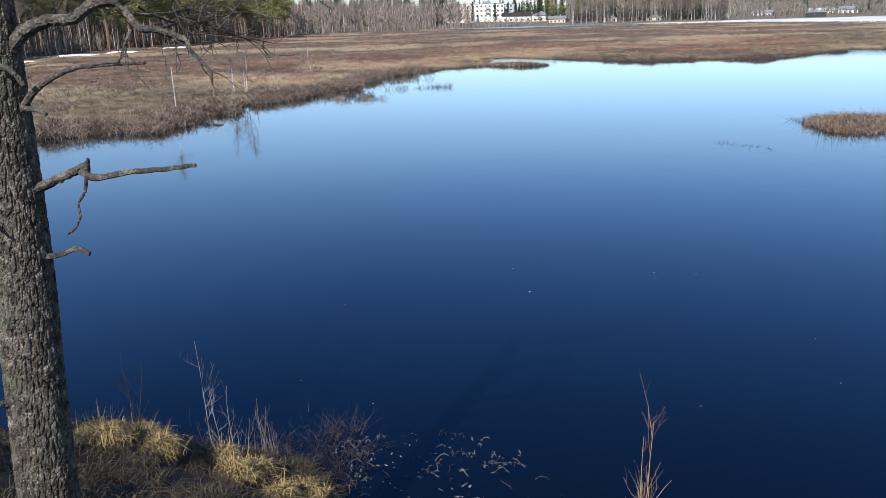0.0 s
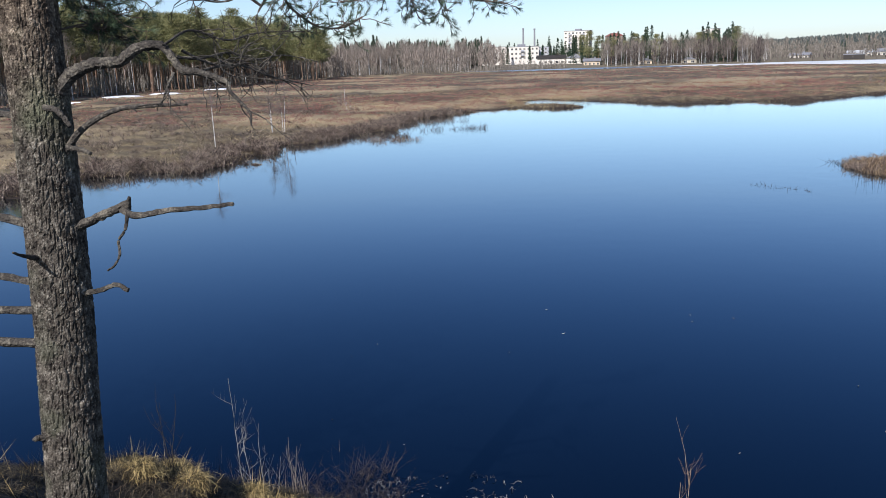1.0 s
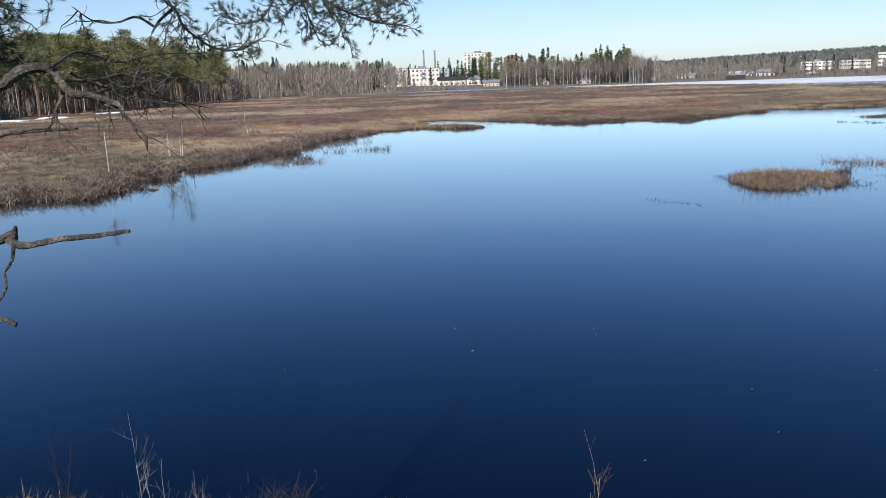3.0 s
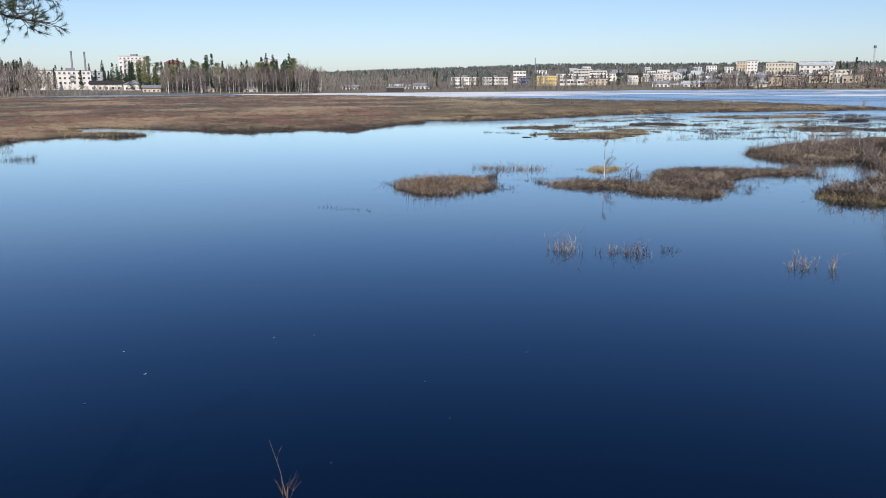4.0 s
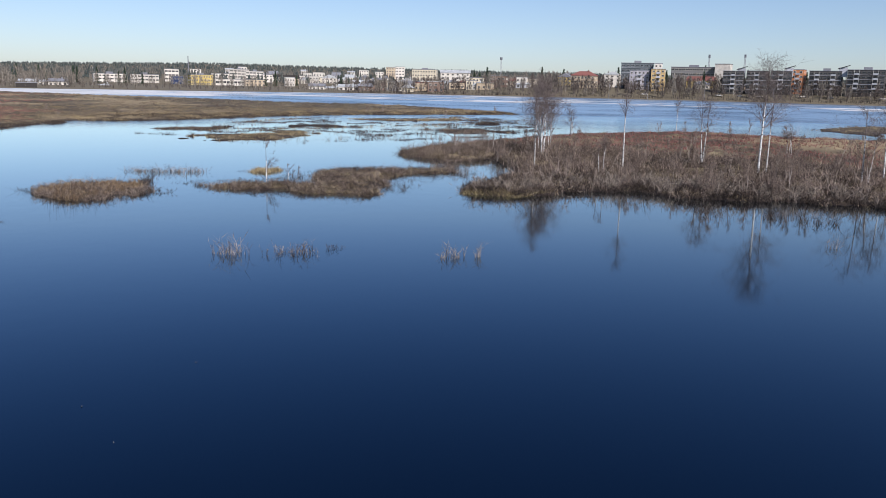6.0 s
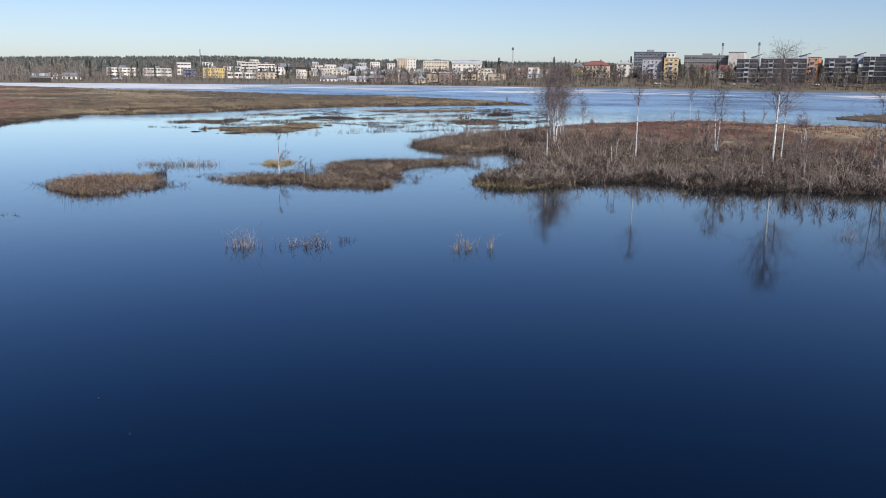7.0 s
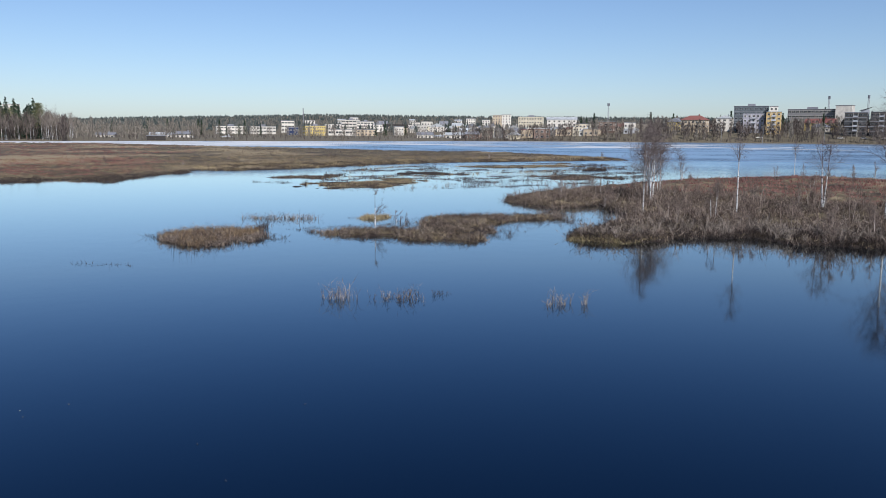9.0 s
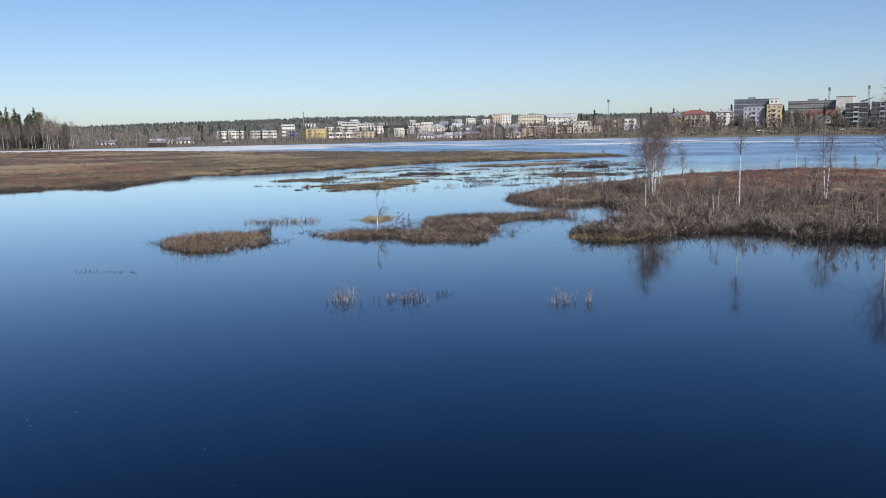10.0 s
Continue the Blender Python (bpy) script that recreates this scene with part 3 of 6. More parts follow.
tufts("wet_margin", scatter(LONG_ISLET, 2200, -1.6, 0.25, 0.5, 0.6, 67), 0.14, 0.014, WET_SHADE, "dark wet stems round the islet", 5, 0.10, 0.7, "sedge", -0.06)
tufts("wet_margin", scatter(SMALL_ISLET, 200, -0.8, 0.2, 0.5, 0.7, 68), 0.12, 0.014, WET_SHADE, "dark wet stems round the islet", 5, 0.08, 0.7, "sedge", -0.06)
FLOODED = [(46, 60), (45, 78), (66, 92), (90, 102), (122, 93), (118, 76), (100, 60), (75, 53), (56, 55)]
tufts("drowned_tussocks", scatter(FLOODED, 3600, 0, 60, 3.6, 0.40, 69), 0.15, 0.08, WET_SHADE, "dark drowned tussocks in the shallows", 9, 0.22, 0.6, "sedge", -0.05)
tufts("drowned_sedge", scatter(FLOODED, 260, 0, 60, 2.6, 0.42, 70), 0.26, 0.03, HEATH, "dead sedge standing in the shallows", 7, 0.3, 0.5, "sedge", -0.05)
LEFT_SHORE = [(-32, 30.5), (-21, 33), (-18.5, 40), (-13.5, 41), (-11.8, 48), (-11.8, 54), (-9, 58.5), (-5, 67), (-5, 74), (-2, 81), (1, 86), (-3, 90), (-8, 80), (-10, 68), (-14, 60), (-16.5, 53), (-17, 46), (-22, 44), (-24, 38), (-34, 35)]
bushes("shore_heath", scatter(LEFT_SHORE, 3000, 0, 9, 1.6, 0.55, 74), 0.46, 0.028, MOOR, "brown leafless dwarf shrubs along the bog shore", 12, 0.6)
bushes("wet_margin", scatter(LEFT_SHORE, 2200, -0.5, 9, 0.9, 0.55, 75), 0.30, 0.028, WET_SHADE, "dark wet twigs along the bog shore", 10, 0.7, "sedge")
tufts("shore_sedge", scatter(LEFT_SHORE, 1000, 0, 9, 1.2, 0.45, 76), 0.26, 0.018, STRAW, "pale dead sedge in the fringe of the bog shore", 6, 0.12, 0.6)
for i, patch in enumerate((PATCH_A, PATCH_B, PATCH_C, PATCH_D, PATCH_E, PATCH_F, FAR_SPIT)):
    tufts("flooded_sedge", scatter(patch, 1500 if i in (0, 3) else 700, -1.0, 20, 2.0, 0.6, 30 + i), 0.17, 0.05, (STRAW, WET_SHADE, HEATH)[i % 3], "flooded sedge tussocks in shallow water", 4, 0.25, 0.6)
    bushes("flooded_twigs", scatter(patch, 160, -1.6, 0.8, 1.6, 0.6, 130 + i), 0.24, 0.05, WET_SHADE, "dark twigs edging a flooded sedge patch", 7, 0.7)
RIGHT_NEAR = [(34.9, 27.7), (33.1, 25.2), (33.8, 23.1), (37.6, 22.1), (40.6, 19.6), (39.8, 16.7), (42.7, 11.9), (43.8, 7.8), (46, 0), (60, -4), (62, 45), (50, 45.6), (45.1, 39.1), (45.7, 36.4), (49.6, 35.7), (45.5, 31), (39.2, 27.7)]
RIGHT_FAR = [(60, -4), (100, 5), (106, 30), (104, 44), (85, 50), (62, 48)]
bushes("willow_scrub", scatter(RIGHT_NEAR, 560, 0.5, 30, 2.2, 0.45, 10), 0.85, 0.02, WILLOW, "grey-brown leafless willow scrub on the boggy headland", 8, 0.32, "shrubs", spread=0.16)
tufts("headland_twigs", scatter(RIGHT_NEAR, 5000, -1, 30, 1.5, 0.55, 17), 0.34, 0.016, WET_SHADE, "dark twiggy undergrowth on the headland", 5, 0.2, 0.6)
bushes("pale_stems", scatter(RIGHT_NEAR, 130, 0.2, 18, 2.0, 0.5, 79), 1.3, 0.05, PALE_TWIG, "pale bent bare shoots of young birch on the headland", 3, 0.3, "shrubs", spread=0.25)
bushes("headland_heath", scatter(RIGHT_NEAR, 4200, -1.2, 30, 1.4, 0.55, 11), 0.33, 0.026, MOOR, "brown leafless dwarf shrubs on the boggy headland", 10, 0.6)
tufts("headland_heath", scatter(RIGHT_NEAR, 5000, -1.2, 30, 1.2, 0.55, 18), 0.32, 0.018, HEATH, "brown heath on the boggy headland", 4, 0.18, 0.8)
SHORE_STRIP = [(34.9, 27.7), (33.1, 25.2), (33.8, 23.1), (37.6, 22.1), (40.6, 19.6), (39.8, 16.7), (42.7, 11.9), (43.8, 7.8), (46, 0), (49, 0), (46.5, 8.5), (45.2, 12.8), (42.8, 17.0), (43.4, 20.6), (39.5, 24.2), (36.5, 25.2)]
bushes("shore_thicket", scatter(SHORE_STRIP, 1700, -0.7, 9, 0.8, 0.6, 19), 0.32, 0.026, WET_SHADE, "dark tangled twigs along the headland's waterline", 11, 0.7)
bushes("shore_thicket", scatter(SHORE_STRIP, 260, 0.4, 9, 1.0, 0.55, 21), 0.62, 0.03, PALE_TWIG, "pale leafless willow twigs over the headland's shore", 9, 0.45)
tufts("tip_moss", scatter([(32.6, 25.4), (32.4, 23.9), (33.9, 22.9), (36.4, 22.5), (36.6, 23.8), (34.6, 25.6)], 2200, -0.4, 9, 0.9, 0.75, 22), 0.12, 0.03, MOSS, "yellowish sedge and moss on the low tip of the headland", 5, 0.12, 0.9)
bushes("drowned_bush", np.array([36.9, 9.8]) + rng.normal(size=(26, 2)) * [0.5, 0.9], 0.4, 0.018, WET_SHADE, "dark twigs of a drowned bush in open water", 6, 0.5, "twigs", -0.05)
tufts("headland_sedge", scatter(RIGHT_NEAR, 1500, -1.8, 30, 1.8, 0.42, 12), 0.28, 0.018, STRAW, "dry sedge edging the headland", 4, 0.15, 0.9)
tufts("wet_margin", scatter([(40, -4), (30, 20), (30, 30), (44, 44), (56, 50), (56, 30), (48, 15), (52, -4)], 3600, 0, 60, 0.9, 0.5, 71), 0.22, 0.016, WET_SHADE, "dark wet twigs along the headland shore", 5, 0.12, 0.7, "sedge")
tufts("wet_margin", scatter(NEAR_MEADOW, 4200, -3.5, 0.6, 1.0, 0.55, 72), 0.28, 0.026, WET_SHADE, "dark wet twigs along the bog shore", 5, 0.16, 0.6, "sedge")
tufts("headland_far_heath", scatter(RIGHT_FAR, 7000, 0, 90, 3.0, 0.6, 13), 0.22, 0.06, FAR_HEATH, "reddish brown heath on the headland", 4, 0.3)


# ---- trees ----
def grow(start, way, length, radius, steps=5, wander=0.12, up=0.0, end=0.25):
    """A wandering limb: its points and radii."""
    p, d = np.array(start, float), np.array(way, float)
    d /= np.linalg.norm(d)
    pts = [p.copy()]
    for _ in range(steps):
        d = d + rng.normal(size=3) * wander + np.array([0, 0, up])
        d /= np.linalg.norm(d)
        p = p + d * length / steps
        pts.append(p.copy())
    return np.array(pts), radius * np.linspace(1, end, steps + 1)


def bare_birch(tall, stems=1, lush=1.0, low=0.35, girth=1.0, broad=1.0, bark=None, twig=None):
    """Trunk and crown meshes of a leafless birch."""
    trunk, crown = Bag(), Bag()
    for s in range(stems):
        lean = rng.normal(size=2) * (0.014 if stems == 1 else 0.07)
        h = tall * (1 if s == 0 else 0.65 + 0.3 * rng.random())
        n = 14
        u = np.linspace(0, 1, n)
        off = rng.normal(size=2) * 0.18 * (s > 0)
        bend = np.cumsum(rng.normal(size=(n, 2)) * 0.007 * h / 4, 0)
        pts = np.c_[off + np.outer(u, lean) * h + bend * u[:, None], u * h - 0.2]
        rad = (0.0068 * h + 0.012) * girth * (1 - u) ** 0.8 + 0.006
        trunk.tube(pts[:9], rad[:9], 8)
        crown.tube(pts[8:], rad[8:], 5)
        for k in range(int(16 * lush * h / 6)):
            t = low + (0.98 - low) * rng.random() ** 0.8
            p = np.array([np.interp(t, u, pts[:, c]) for c in range(3)])
            ang = rng.random() * 2 * np.pi
            length = broad * h * (0.34 * (1.05 - t) + 0.06) * (0.7 + 0.6 * rng.random())
            lp, lr = grow(p, (np.cos(ang), np.sin(ang), (0.9 + 0.5 * rng.random()) / broad**1.5), length, 0.30 * np.interp(t, u, rad) + 0.004, 5, 0.13, 0.03)
            crown.tube(lp, lr, 4)
            for b in range(6):
                q = lp[1 + b % 5]
                sp, sr = grow(q, lp[-1] - lp[0] + rng.normal(size=3) * length * 0.7, length * (0.35 + 0.3 * rng.random()), 0.006, 4, 0.2, 0.0, 0.4)
                crown.tube(sp, sr, 3)
                m = 12
                base = sp[rng.integers(1, 5, m)]
                crown.blades(base, base + rng.normal(size=(m, 3)) * 0.16 * length + (sp[-1] - sp[0]) * 0.3 + [0, 0, -0.04], np.full(m, 0.008))
    return trunk.mesh("trunk", bark or BIRCH_BARK, True), crown.mesh("crown", twig or (BIRCH_TWIG if bark is None else WILLOW))


def tree(name, meshes, label, at, scale=1.0, turn=None, group="", category="tree"):
    """One tree of trunk and crown, set on the ground."""
    x, y = at
    ob = tagged(new(name), label, category, group)
    ob.matrix_basis = pose(x, y, float(height(np.array([x]), np.array([y]))[0]), 0, 0, rng.random() * 360 if turn is None else turn) @ Matrix.Diagonal((scale, scale, scale, 1))
    for part_name, me in zip(("trunk", "crown"), meshes):
        child(part_name, me, ob)
    return ob


SHORE_BIRCH = "slender leafless white-barked birch on the bog shore"
for (x, y), tall, stems, lush, low, broad in (((47.3, 23.7), 5.6, 1, 1.0, 0.55, 0.8), ((54.5, 21.4), 4.9, 2, 1.0, 0.45, 1.2), ((51.3, 16.5), 7.0, 1, 2.4, 0.36, 1.15), ((52.2, 16.3), 5.0, 1, 0.8, 0.45, 0.7), ((101.4, 43.5), 4.6, 1, 1.2, 0.35, 1.2),
                                              ((46.9, 30.1), 5.6, 1, 2.2, 0.3, 1.0), ((54.2, 34.1), 6.2, 4, 1.25, 0.26, 1.35), ((57.0, 36.0), 6.2, 3, 1.25, 0.28, 1.35), ((62, 38.4), 5.0, 3, 1.2, 0.3, 1.2),
                                              ((44.3, 23.5), 2.4, 2, 0.7, 0.4, 1.0), ((28.5, 35.8), 2.5, 1, 1.0, 0.4, 1.0), ((31.5, 37.4), 1.4, 4, 1.0, 0.2, 1.2), ((-17.9, 54.2), 4.6, 1, 0.9, 0.45, 0.6),
                                              ((-16.4, 64), 4.2, 2, 1.3, 0.3, 0.9), ((-15.6, 64.6), 4.8, 2, 1.3, 0.3, 0.9), ((-16.7, 101.8), 3.6, 1, 0.5, 0.5, 0.8), ((50.4, 10.4), 4.8, 2, 1.0, 0.35, 1.2),
                                              ((55.7, 10.3), 5.2, 1, 1.2, 0.4, 1.1), ((67.4, 19.4), 2.8, 3, 0.8, 0.3, 1.2), ((80.6, 47), 3.8, 3, 1.2, 0.3, 1.1), ((-14.6, 90), 2.2, 2, 0.8, 0.3, 1.0)):
    tree("birch_tree", bare_birch(tall, stems, lush, low, 1.15 if tall > 6.8 else 0.95 if x > 0 else 0.6, broad), SHORE_BIRCH if stems == 1 else "leafless birch with several white stems on the bog", (x, y), group="birches on the bog")


def far_pine(tall, crown_from=0.5):
    trunk, crown = Bag(), Bag()
    u = np.linspace(0, 1, 7)
    pts = np.c_[np.cumsum(rng.normal(size=(7, 2)) * 0.12, 0), u * tall - 0.3]
    trunk.tube(pts, 0.17 * (1 - 0.85 * u), 6)
    for k in range(42):
        t = crown_from + (1 - crown_from) * rng.random()
        wide = tall * 0.15 * np.sin(np.pi * np.clip((t - crown_from) / (1 - crown_from) * 0.8 + 0.2, 0, 1)) + 0.4
        ang = rng.random() * 2 * np.pi
        c = np.array([np.cos(ang), np.sin(ang), 0]) * wide * np.sqrt(rng.random()) + [pts[-1, 0] * t, pts[-1, 1] * t, t * tall]
        crown.tube(np.array([[pts[-1, 0] * t, pts[-1, 1] * t, t * tall - 0.5], c]), np.array([0.05, 0.02]), 3)
        m = 80
        d = rng.normal(size=(m, 3)) * [0.66, 0.66, 0.26]
        base = c + d
        crown.blades(base, base + rng.normal(size=(m, 3)) * 0.22 + d * 0.35 + [0, 0, 0.16], np.full(m, 0.15))
    return trunk.mesh("trunk", PINE_BARK_FAR, True), crown.mesh("crown", NEEDLES)


def far_spruce(tall, wide=1.0):
    trunk, crown = Bag(), Bag()
    trunk.tube(np.array([[0, 0, -0.3], [0, 0, tall * 0.5], [0, 0, tall]]), np.array([0.2, 0.1, 0.02]), 6)
    for k in range(230):
        t = 0.08 + 0.92 * rng.random()
        reach = (1 - t) ** 0.85 * tall * 0.17 * wide * (0.6 + 0.6 * rng.random()) + 0.12
        ang = rng.random() * 2 * np.pi
        way = np.array([np.cos(ang), np.sin(ang), -0.35])
        p = np.array([0, 0, t * tall])
        tip = p + way * reach
        m = 5
        base = p + np.outer(np.linspace(0.2, 0.9, m), tip - p)
        crown.blades(base, base + way * 0.35 + rng.normal(size=(m, 3)) * 0.22 + [0, 0, -0.15], np.full(m, 0.3))
        crown.blades(p[None], tip[None] + [0, 0, 0.1], np.array([0.25]))
    return trunk.mesh("trunk", PINE_BARK_FAR, True), crown.mesh("crown", SPRUCE)


def stand(kinds, name, label, places, group, scale=(0.8, 1.15)):
    firsts = []
    for i, (x, y) in enumerate(places):
        s = scale[0] + (scale[1] - scale[0]) * rng.random()
        if i < len(kinds):
            firsts.append(tree(name, kinds[i], label, (x, y), s, group=group))
        else:
            src = firsts[i % len(kinds)]
            ob = copy_thing(src, Matrix())
            ob.matrix_basis = pose(x, y, float(height(np.array([x]), np.array([y]))[0]), 0, 0, rng.random() * 360) @ Matrix.Diagonal((s, s, s * (0.9 + 0.2 * rng.random()), 1))


def wedge(n, az0, az1, r0, r1, seed=0):
    """Random places in a sector of the plan, between two bearings and two ranges (each a pair for the two bearings)."""
    g = np.random.default_rng(seed)
    u = g.random(n)
    az = np.radians(az0 + (az1 - az0) * u)
    near, far = r0[0] + (r0[1] - r0[0]) * u, r1[0] + (r1[1] - r1[0]) * u
    r = near + (far - near) * g.random(n)
    return np.c_[r * np.sin(az), r * np.cos(az)]


stand([far_pine(17, 0.45) for _ in range(6)], "pine_tree", "tall green pine at the edge of the bog wood", wedge(230, -37, -13, (120, 310), (240, 430), 1), "pines of the bog wood", (1.0, 1.4))
stand([far_pine(17, 0.4) for _ in range(4)], "pine_tree", "green pine in the dense bog wood", wedge(90, -22, -10.5, (200, 300), (300, 390), 52), "pines of the bog wood", (0.95, 1.2))
stand([bare_birch(14, 1, 0.9, 0.45, 0.8, 1.0, None, PALE_TWIG) for _ in range(5)], "birch_tree", "tall leafless birch at the wood's edge", wedge(60, -34, -13, (115, 290), (200, 360), 2), "birches of the wood's edge", (0.7, 1.0))
stand([bare_birch(15, 1, 1.0, 0.45, 0.9, 1.0, None, PALE_TWIG) for _ in range(5)], "birch_tree", "tall leafless birch of the far wood", wedge(170, -14, -0.5, (345, 450), (410, 520), 3), "birches of the far wood", (0.75, 1.1))
stand([far_spruce(17) for _ in range(4)], "spruce_tree", "dark green spruce of the far wood", wedge(120, -15, 0.5, (400, 500), (470, 600), 4), "conifers of the far wood", (0.75, 1.1))
stand([far_spruce(13) for _ in range(4)], "spruce_tree", "dark spruce beside the houses behind the bog", np.concatenate([wedge(34, 0.5, 9, (660, 640), (820, 760), 7), wedge(8, 1, 6, (585, 560), (612, 600), 10), wedge(16, 18.5, 44, (640, 640), (800, 800), 8), wedge(22, 44, 75, (600, 610), (680, 690), 9)]), "spruces by the houses", (0.6, 1.15))
stand([far_spruce(19, 1.25) for _ in range(5)], "spruce_tree", "tall dark spruce on the wooded point", np.concatenate([wedge(120, 6.5, 17.0, (480, 455), (620, 540), 5), wedge(40, 0.5, 7.5, (640, 600), (740, 700), 62)]), "spruces on the wooded point", (0.5, 1.05))
stand([far_pine(16, 0.3) for _ in range(4)], "pine_tree", "dark pine on the wooded point", wedge(26, 6.5, 17.6, (480, 450), (600, 520), 51), "pines on the wooded point", (0.75, 1.1))
stand([bare_birch(15, 1, 1.0, 0.4, 0.9, 1.0, None, PALE_TWIG) for _ in range(3)], "birch_tree", "leafless birch on the wooded point", np.concatenate([wedge(90, 8.6, 19.0, (460, 445), (560, 510), 6), wedge(40, 8.6, 18.0, (446, 438), (456, 448), 61)]), "birches on the wooded point", (0.6, 1.0))


# ---- young birches and willows on the headland ----
g = np.random.default_rng(41)
spots = [p for p in scatter(RIGHT_NEAR, 60, 0.4, 30, 3.0, 0.6, 14)] + [p for p in scatter(RIGHT_FAR, 14, 2, 60, 5.0, 0.6, 15)]
stand([bare_birch(1.7, 5, 2.2, 0.12, 0.6, 1.1, YOUNG_BARK) for _ in range(5)] + [bare_birch(2.2, 2, 1.6, 0.3, 0.6, 0.8, YOUNG_BARK) for _ in range(3)], "birch_sapling", "young leafless birch bush with pale stems on the headland", spots, "young birches on the headland", (0.6, 1.25))
spots = [p for p in scatter(NEAR_MEADOW, 46, 0.5, 26, 5.0, 0.5, 16)]
stand([bare_birch(1.2, 5, 1.8, 0.12, 0.6, 1.1, YOUNG_BARK) for _ in range(4)], "willow_bush", "low leafless willow bush on the bog", spots, "willow bushes on the bog", (0.6, 1.3))


# ---- the pine on the bank ----
def cells(u, v, seed):
    """How deep each place lies within its bark plate: 0 at a furrow, growing towards the plate's middle. u wraps at whole turns of n plates."""
    n = 34
    ui, vi = np.floor(u).astype(np.int64), np.floor(v).astype(np.int64)
    d1, d2 = np.full(u.shape, 9.0), np.full(u.shape, 9.0)
    for a in (-1, 0, 1):
        for b in (-1, 0, 1):
            ci, cj = ui + a, vi + b
            px, py = ci + 0.15 + 0.7 * hash2(ci % n, cj, seed), cj + 0.1 + 0.8 * hash2(ci % n, cj, seed + 5)
            d = np.hypot(u - px, v - py)
            d2 = np.minimum(d2, np.maximum(d, d1))
            d1 = np.minimum(d1, d)
    return d2 - d1


def bark_material():
    m = surface("pine_bark_old", [(0.02, 0.017, 0.014), (0.065, 0.054, 0.042), (0.14, 0.12, 0.092), (0.34, 0.30, 0.235)], 15.0, 0.9, bump=1.0, bump_scale=90, fine=5, spec=0.15)
    n, l = m.node_tree.nodes, m.node_tree.links
    b = n["Principled BSDF"]
    base = b.inputs["Base Color"].links[0].from_socket
    tc, nz, cut, mix = n.new("ShaderNodeTexCoord"), n.new("ShaderNodeTexNoise"), n.new("ShaderNodeMapRange"), n.new("ShaderNodeMix")
    nz.inputs["Scale"].default_value, nz.inputs["Detail"].default_value = 3.0, 6
    cut.inputs["From Min"].default_value, cut.inputs["From Max"].default_value = 0.52, 0.68
    cut.inputs["To Max"].default_value = 0.7
    mix.data_type = "RGBA"
    mix.inputs["B"].default_value = (0.13, 0.135, 0.085, 1)
    l.new(tc.outputs["Object"], nz.inputs["Vector"])
    l.new(nz.outputs["Fac"], cut.inputs["Value"])
    l.new(cut.outputs[0], mix.inputs["Factor"])
    l.new(base, mix.inputs["A"])
    # pale lichen flecks and flaking scales
    fleck, edge, flake = n.new("ShaderNodeTexNoise"), n.new("ShaderNodeMapRange"), n.new("ShaderNodeMix")
    fleck.inputs["Scale"].default_value, fleck.inputs["Detail"].default_value = 75, 3
    edge.inputs["From Min"].default_value, edge.inputs["From Max"].default_value = 0.61, 0.70
    flake.data_type = "RGBA"
    flake.inputs["B"].default_value = (0.26, 0.24, 0.19, 1)
    l.new(tc.outputs["Object"], fleck.inputs["Vector"])
    l.new(fleck.outputs["Fac"], edge.inputs["Value"])
    l.new(edge.outputs[0], flake.inputs["Factor"])
    l.new(mix.outputs["Result"], flake.inputs["A"])
    # each plate has a tone of its own
    mp, vor, tone, per = n.new("ShaderNodeMapping"), n.new("ShaderNodeTexVoronoi"), n.new("ShaderNodeMapRange"), n.new("ShaderNodeMix")
    mp.inputs["Scale"].default_value = (1, 1, 0.45)
    vor.inputs["Scale"].default_value = 48
    tone.inputs["To Min"].default_value, tone.inputs["To Max"].default_value = 0.45, 1.3
    per.data_type, per.blend_type = "RGBA", "MULTIPLY"
    per.inputs["Factor"].default_value = 1.0
    l.new(tc.outputs["Object"], mp.inputs["Vector"])
    l.new(mp.outputs[0], vor.inputs["Vector"])
    l.new(vor.outputs["Color"], tone.inputs["Value"])
    l.new(tone.outputs[0], per.inputs["B"])
    l.new(flake.outputs["Result"], per.inputs["A"])
    # the flaking upper bark is thinner and warmer, with the sunlight on it put into the colour
    xyz, up, sunlit_warm = n.new("ShaderNodeSeparateXYZ"), n.new("ShaderNodeMapRange"), n.new("ShaderNodeMix")
    up.inputs["From Min"].default_value, up.inputs["From Max"].default_value = 2.7, 4.6
    sunlit_warm.data_type, sunlit_warm.blend_type = "RGBA", "MULTIPLY"
    sunlit_warm.inputs["B"].default_value = (1.9, 1.55, 1.25, 1)
    l.new(tc.outputs["Object"], xyz.inputs[0])
    l.new(xyz.outputs["Z"], up.inputs["Value"])
    l.new(up.outputs[0], sunlit_warm.inputs["Factor"])
    l.new(per.outputs["Result"], sunlit_warm.inputs["A"])
    l.new(sunlit_warm.outputs["Result"], b.inputs["Base Color"])
    return m


OLD_BARK = bark_material()
DEAD_WOOD = surface("dead_grey_wood", [(0.022, 0.019, 0.016), (0.06, 0.052, 0.042), (0.20, 0.175, 0.13)], 11.0, 0.85, bump=1.0, bump_scale=50, stretch=(1, 1, 1), spec=0.2)
TWIG = surface("pine_twigs", [(0.06, 0.045, 0.035), (0.12, 0.09, 0.065), (0.18, 0.13, 0.09)], 6.0, 0.85)
NEAR_NEEDLES = surface("near_pine_needles", [(0.03, 0.05, 0.03), (0.06, 0.09, 0.045), (0.11, 0.14, 0.065)], 2.0, 0.5, island=0.5)


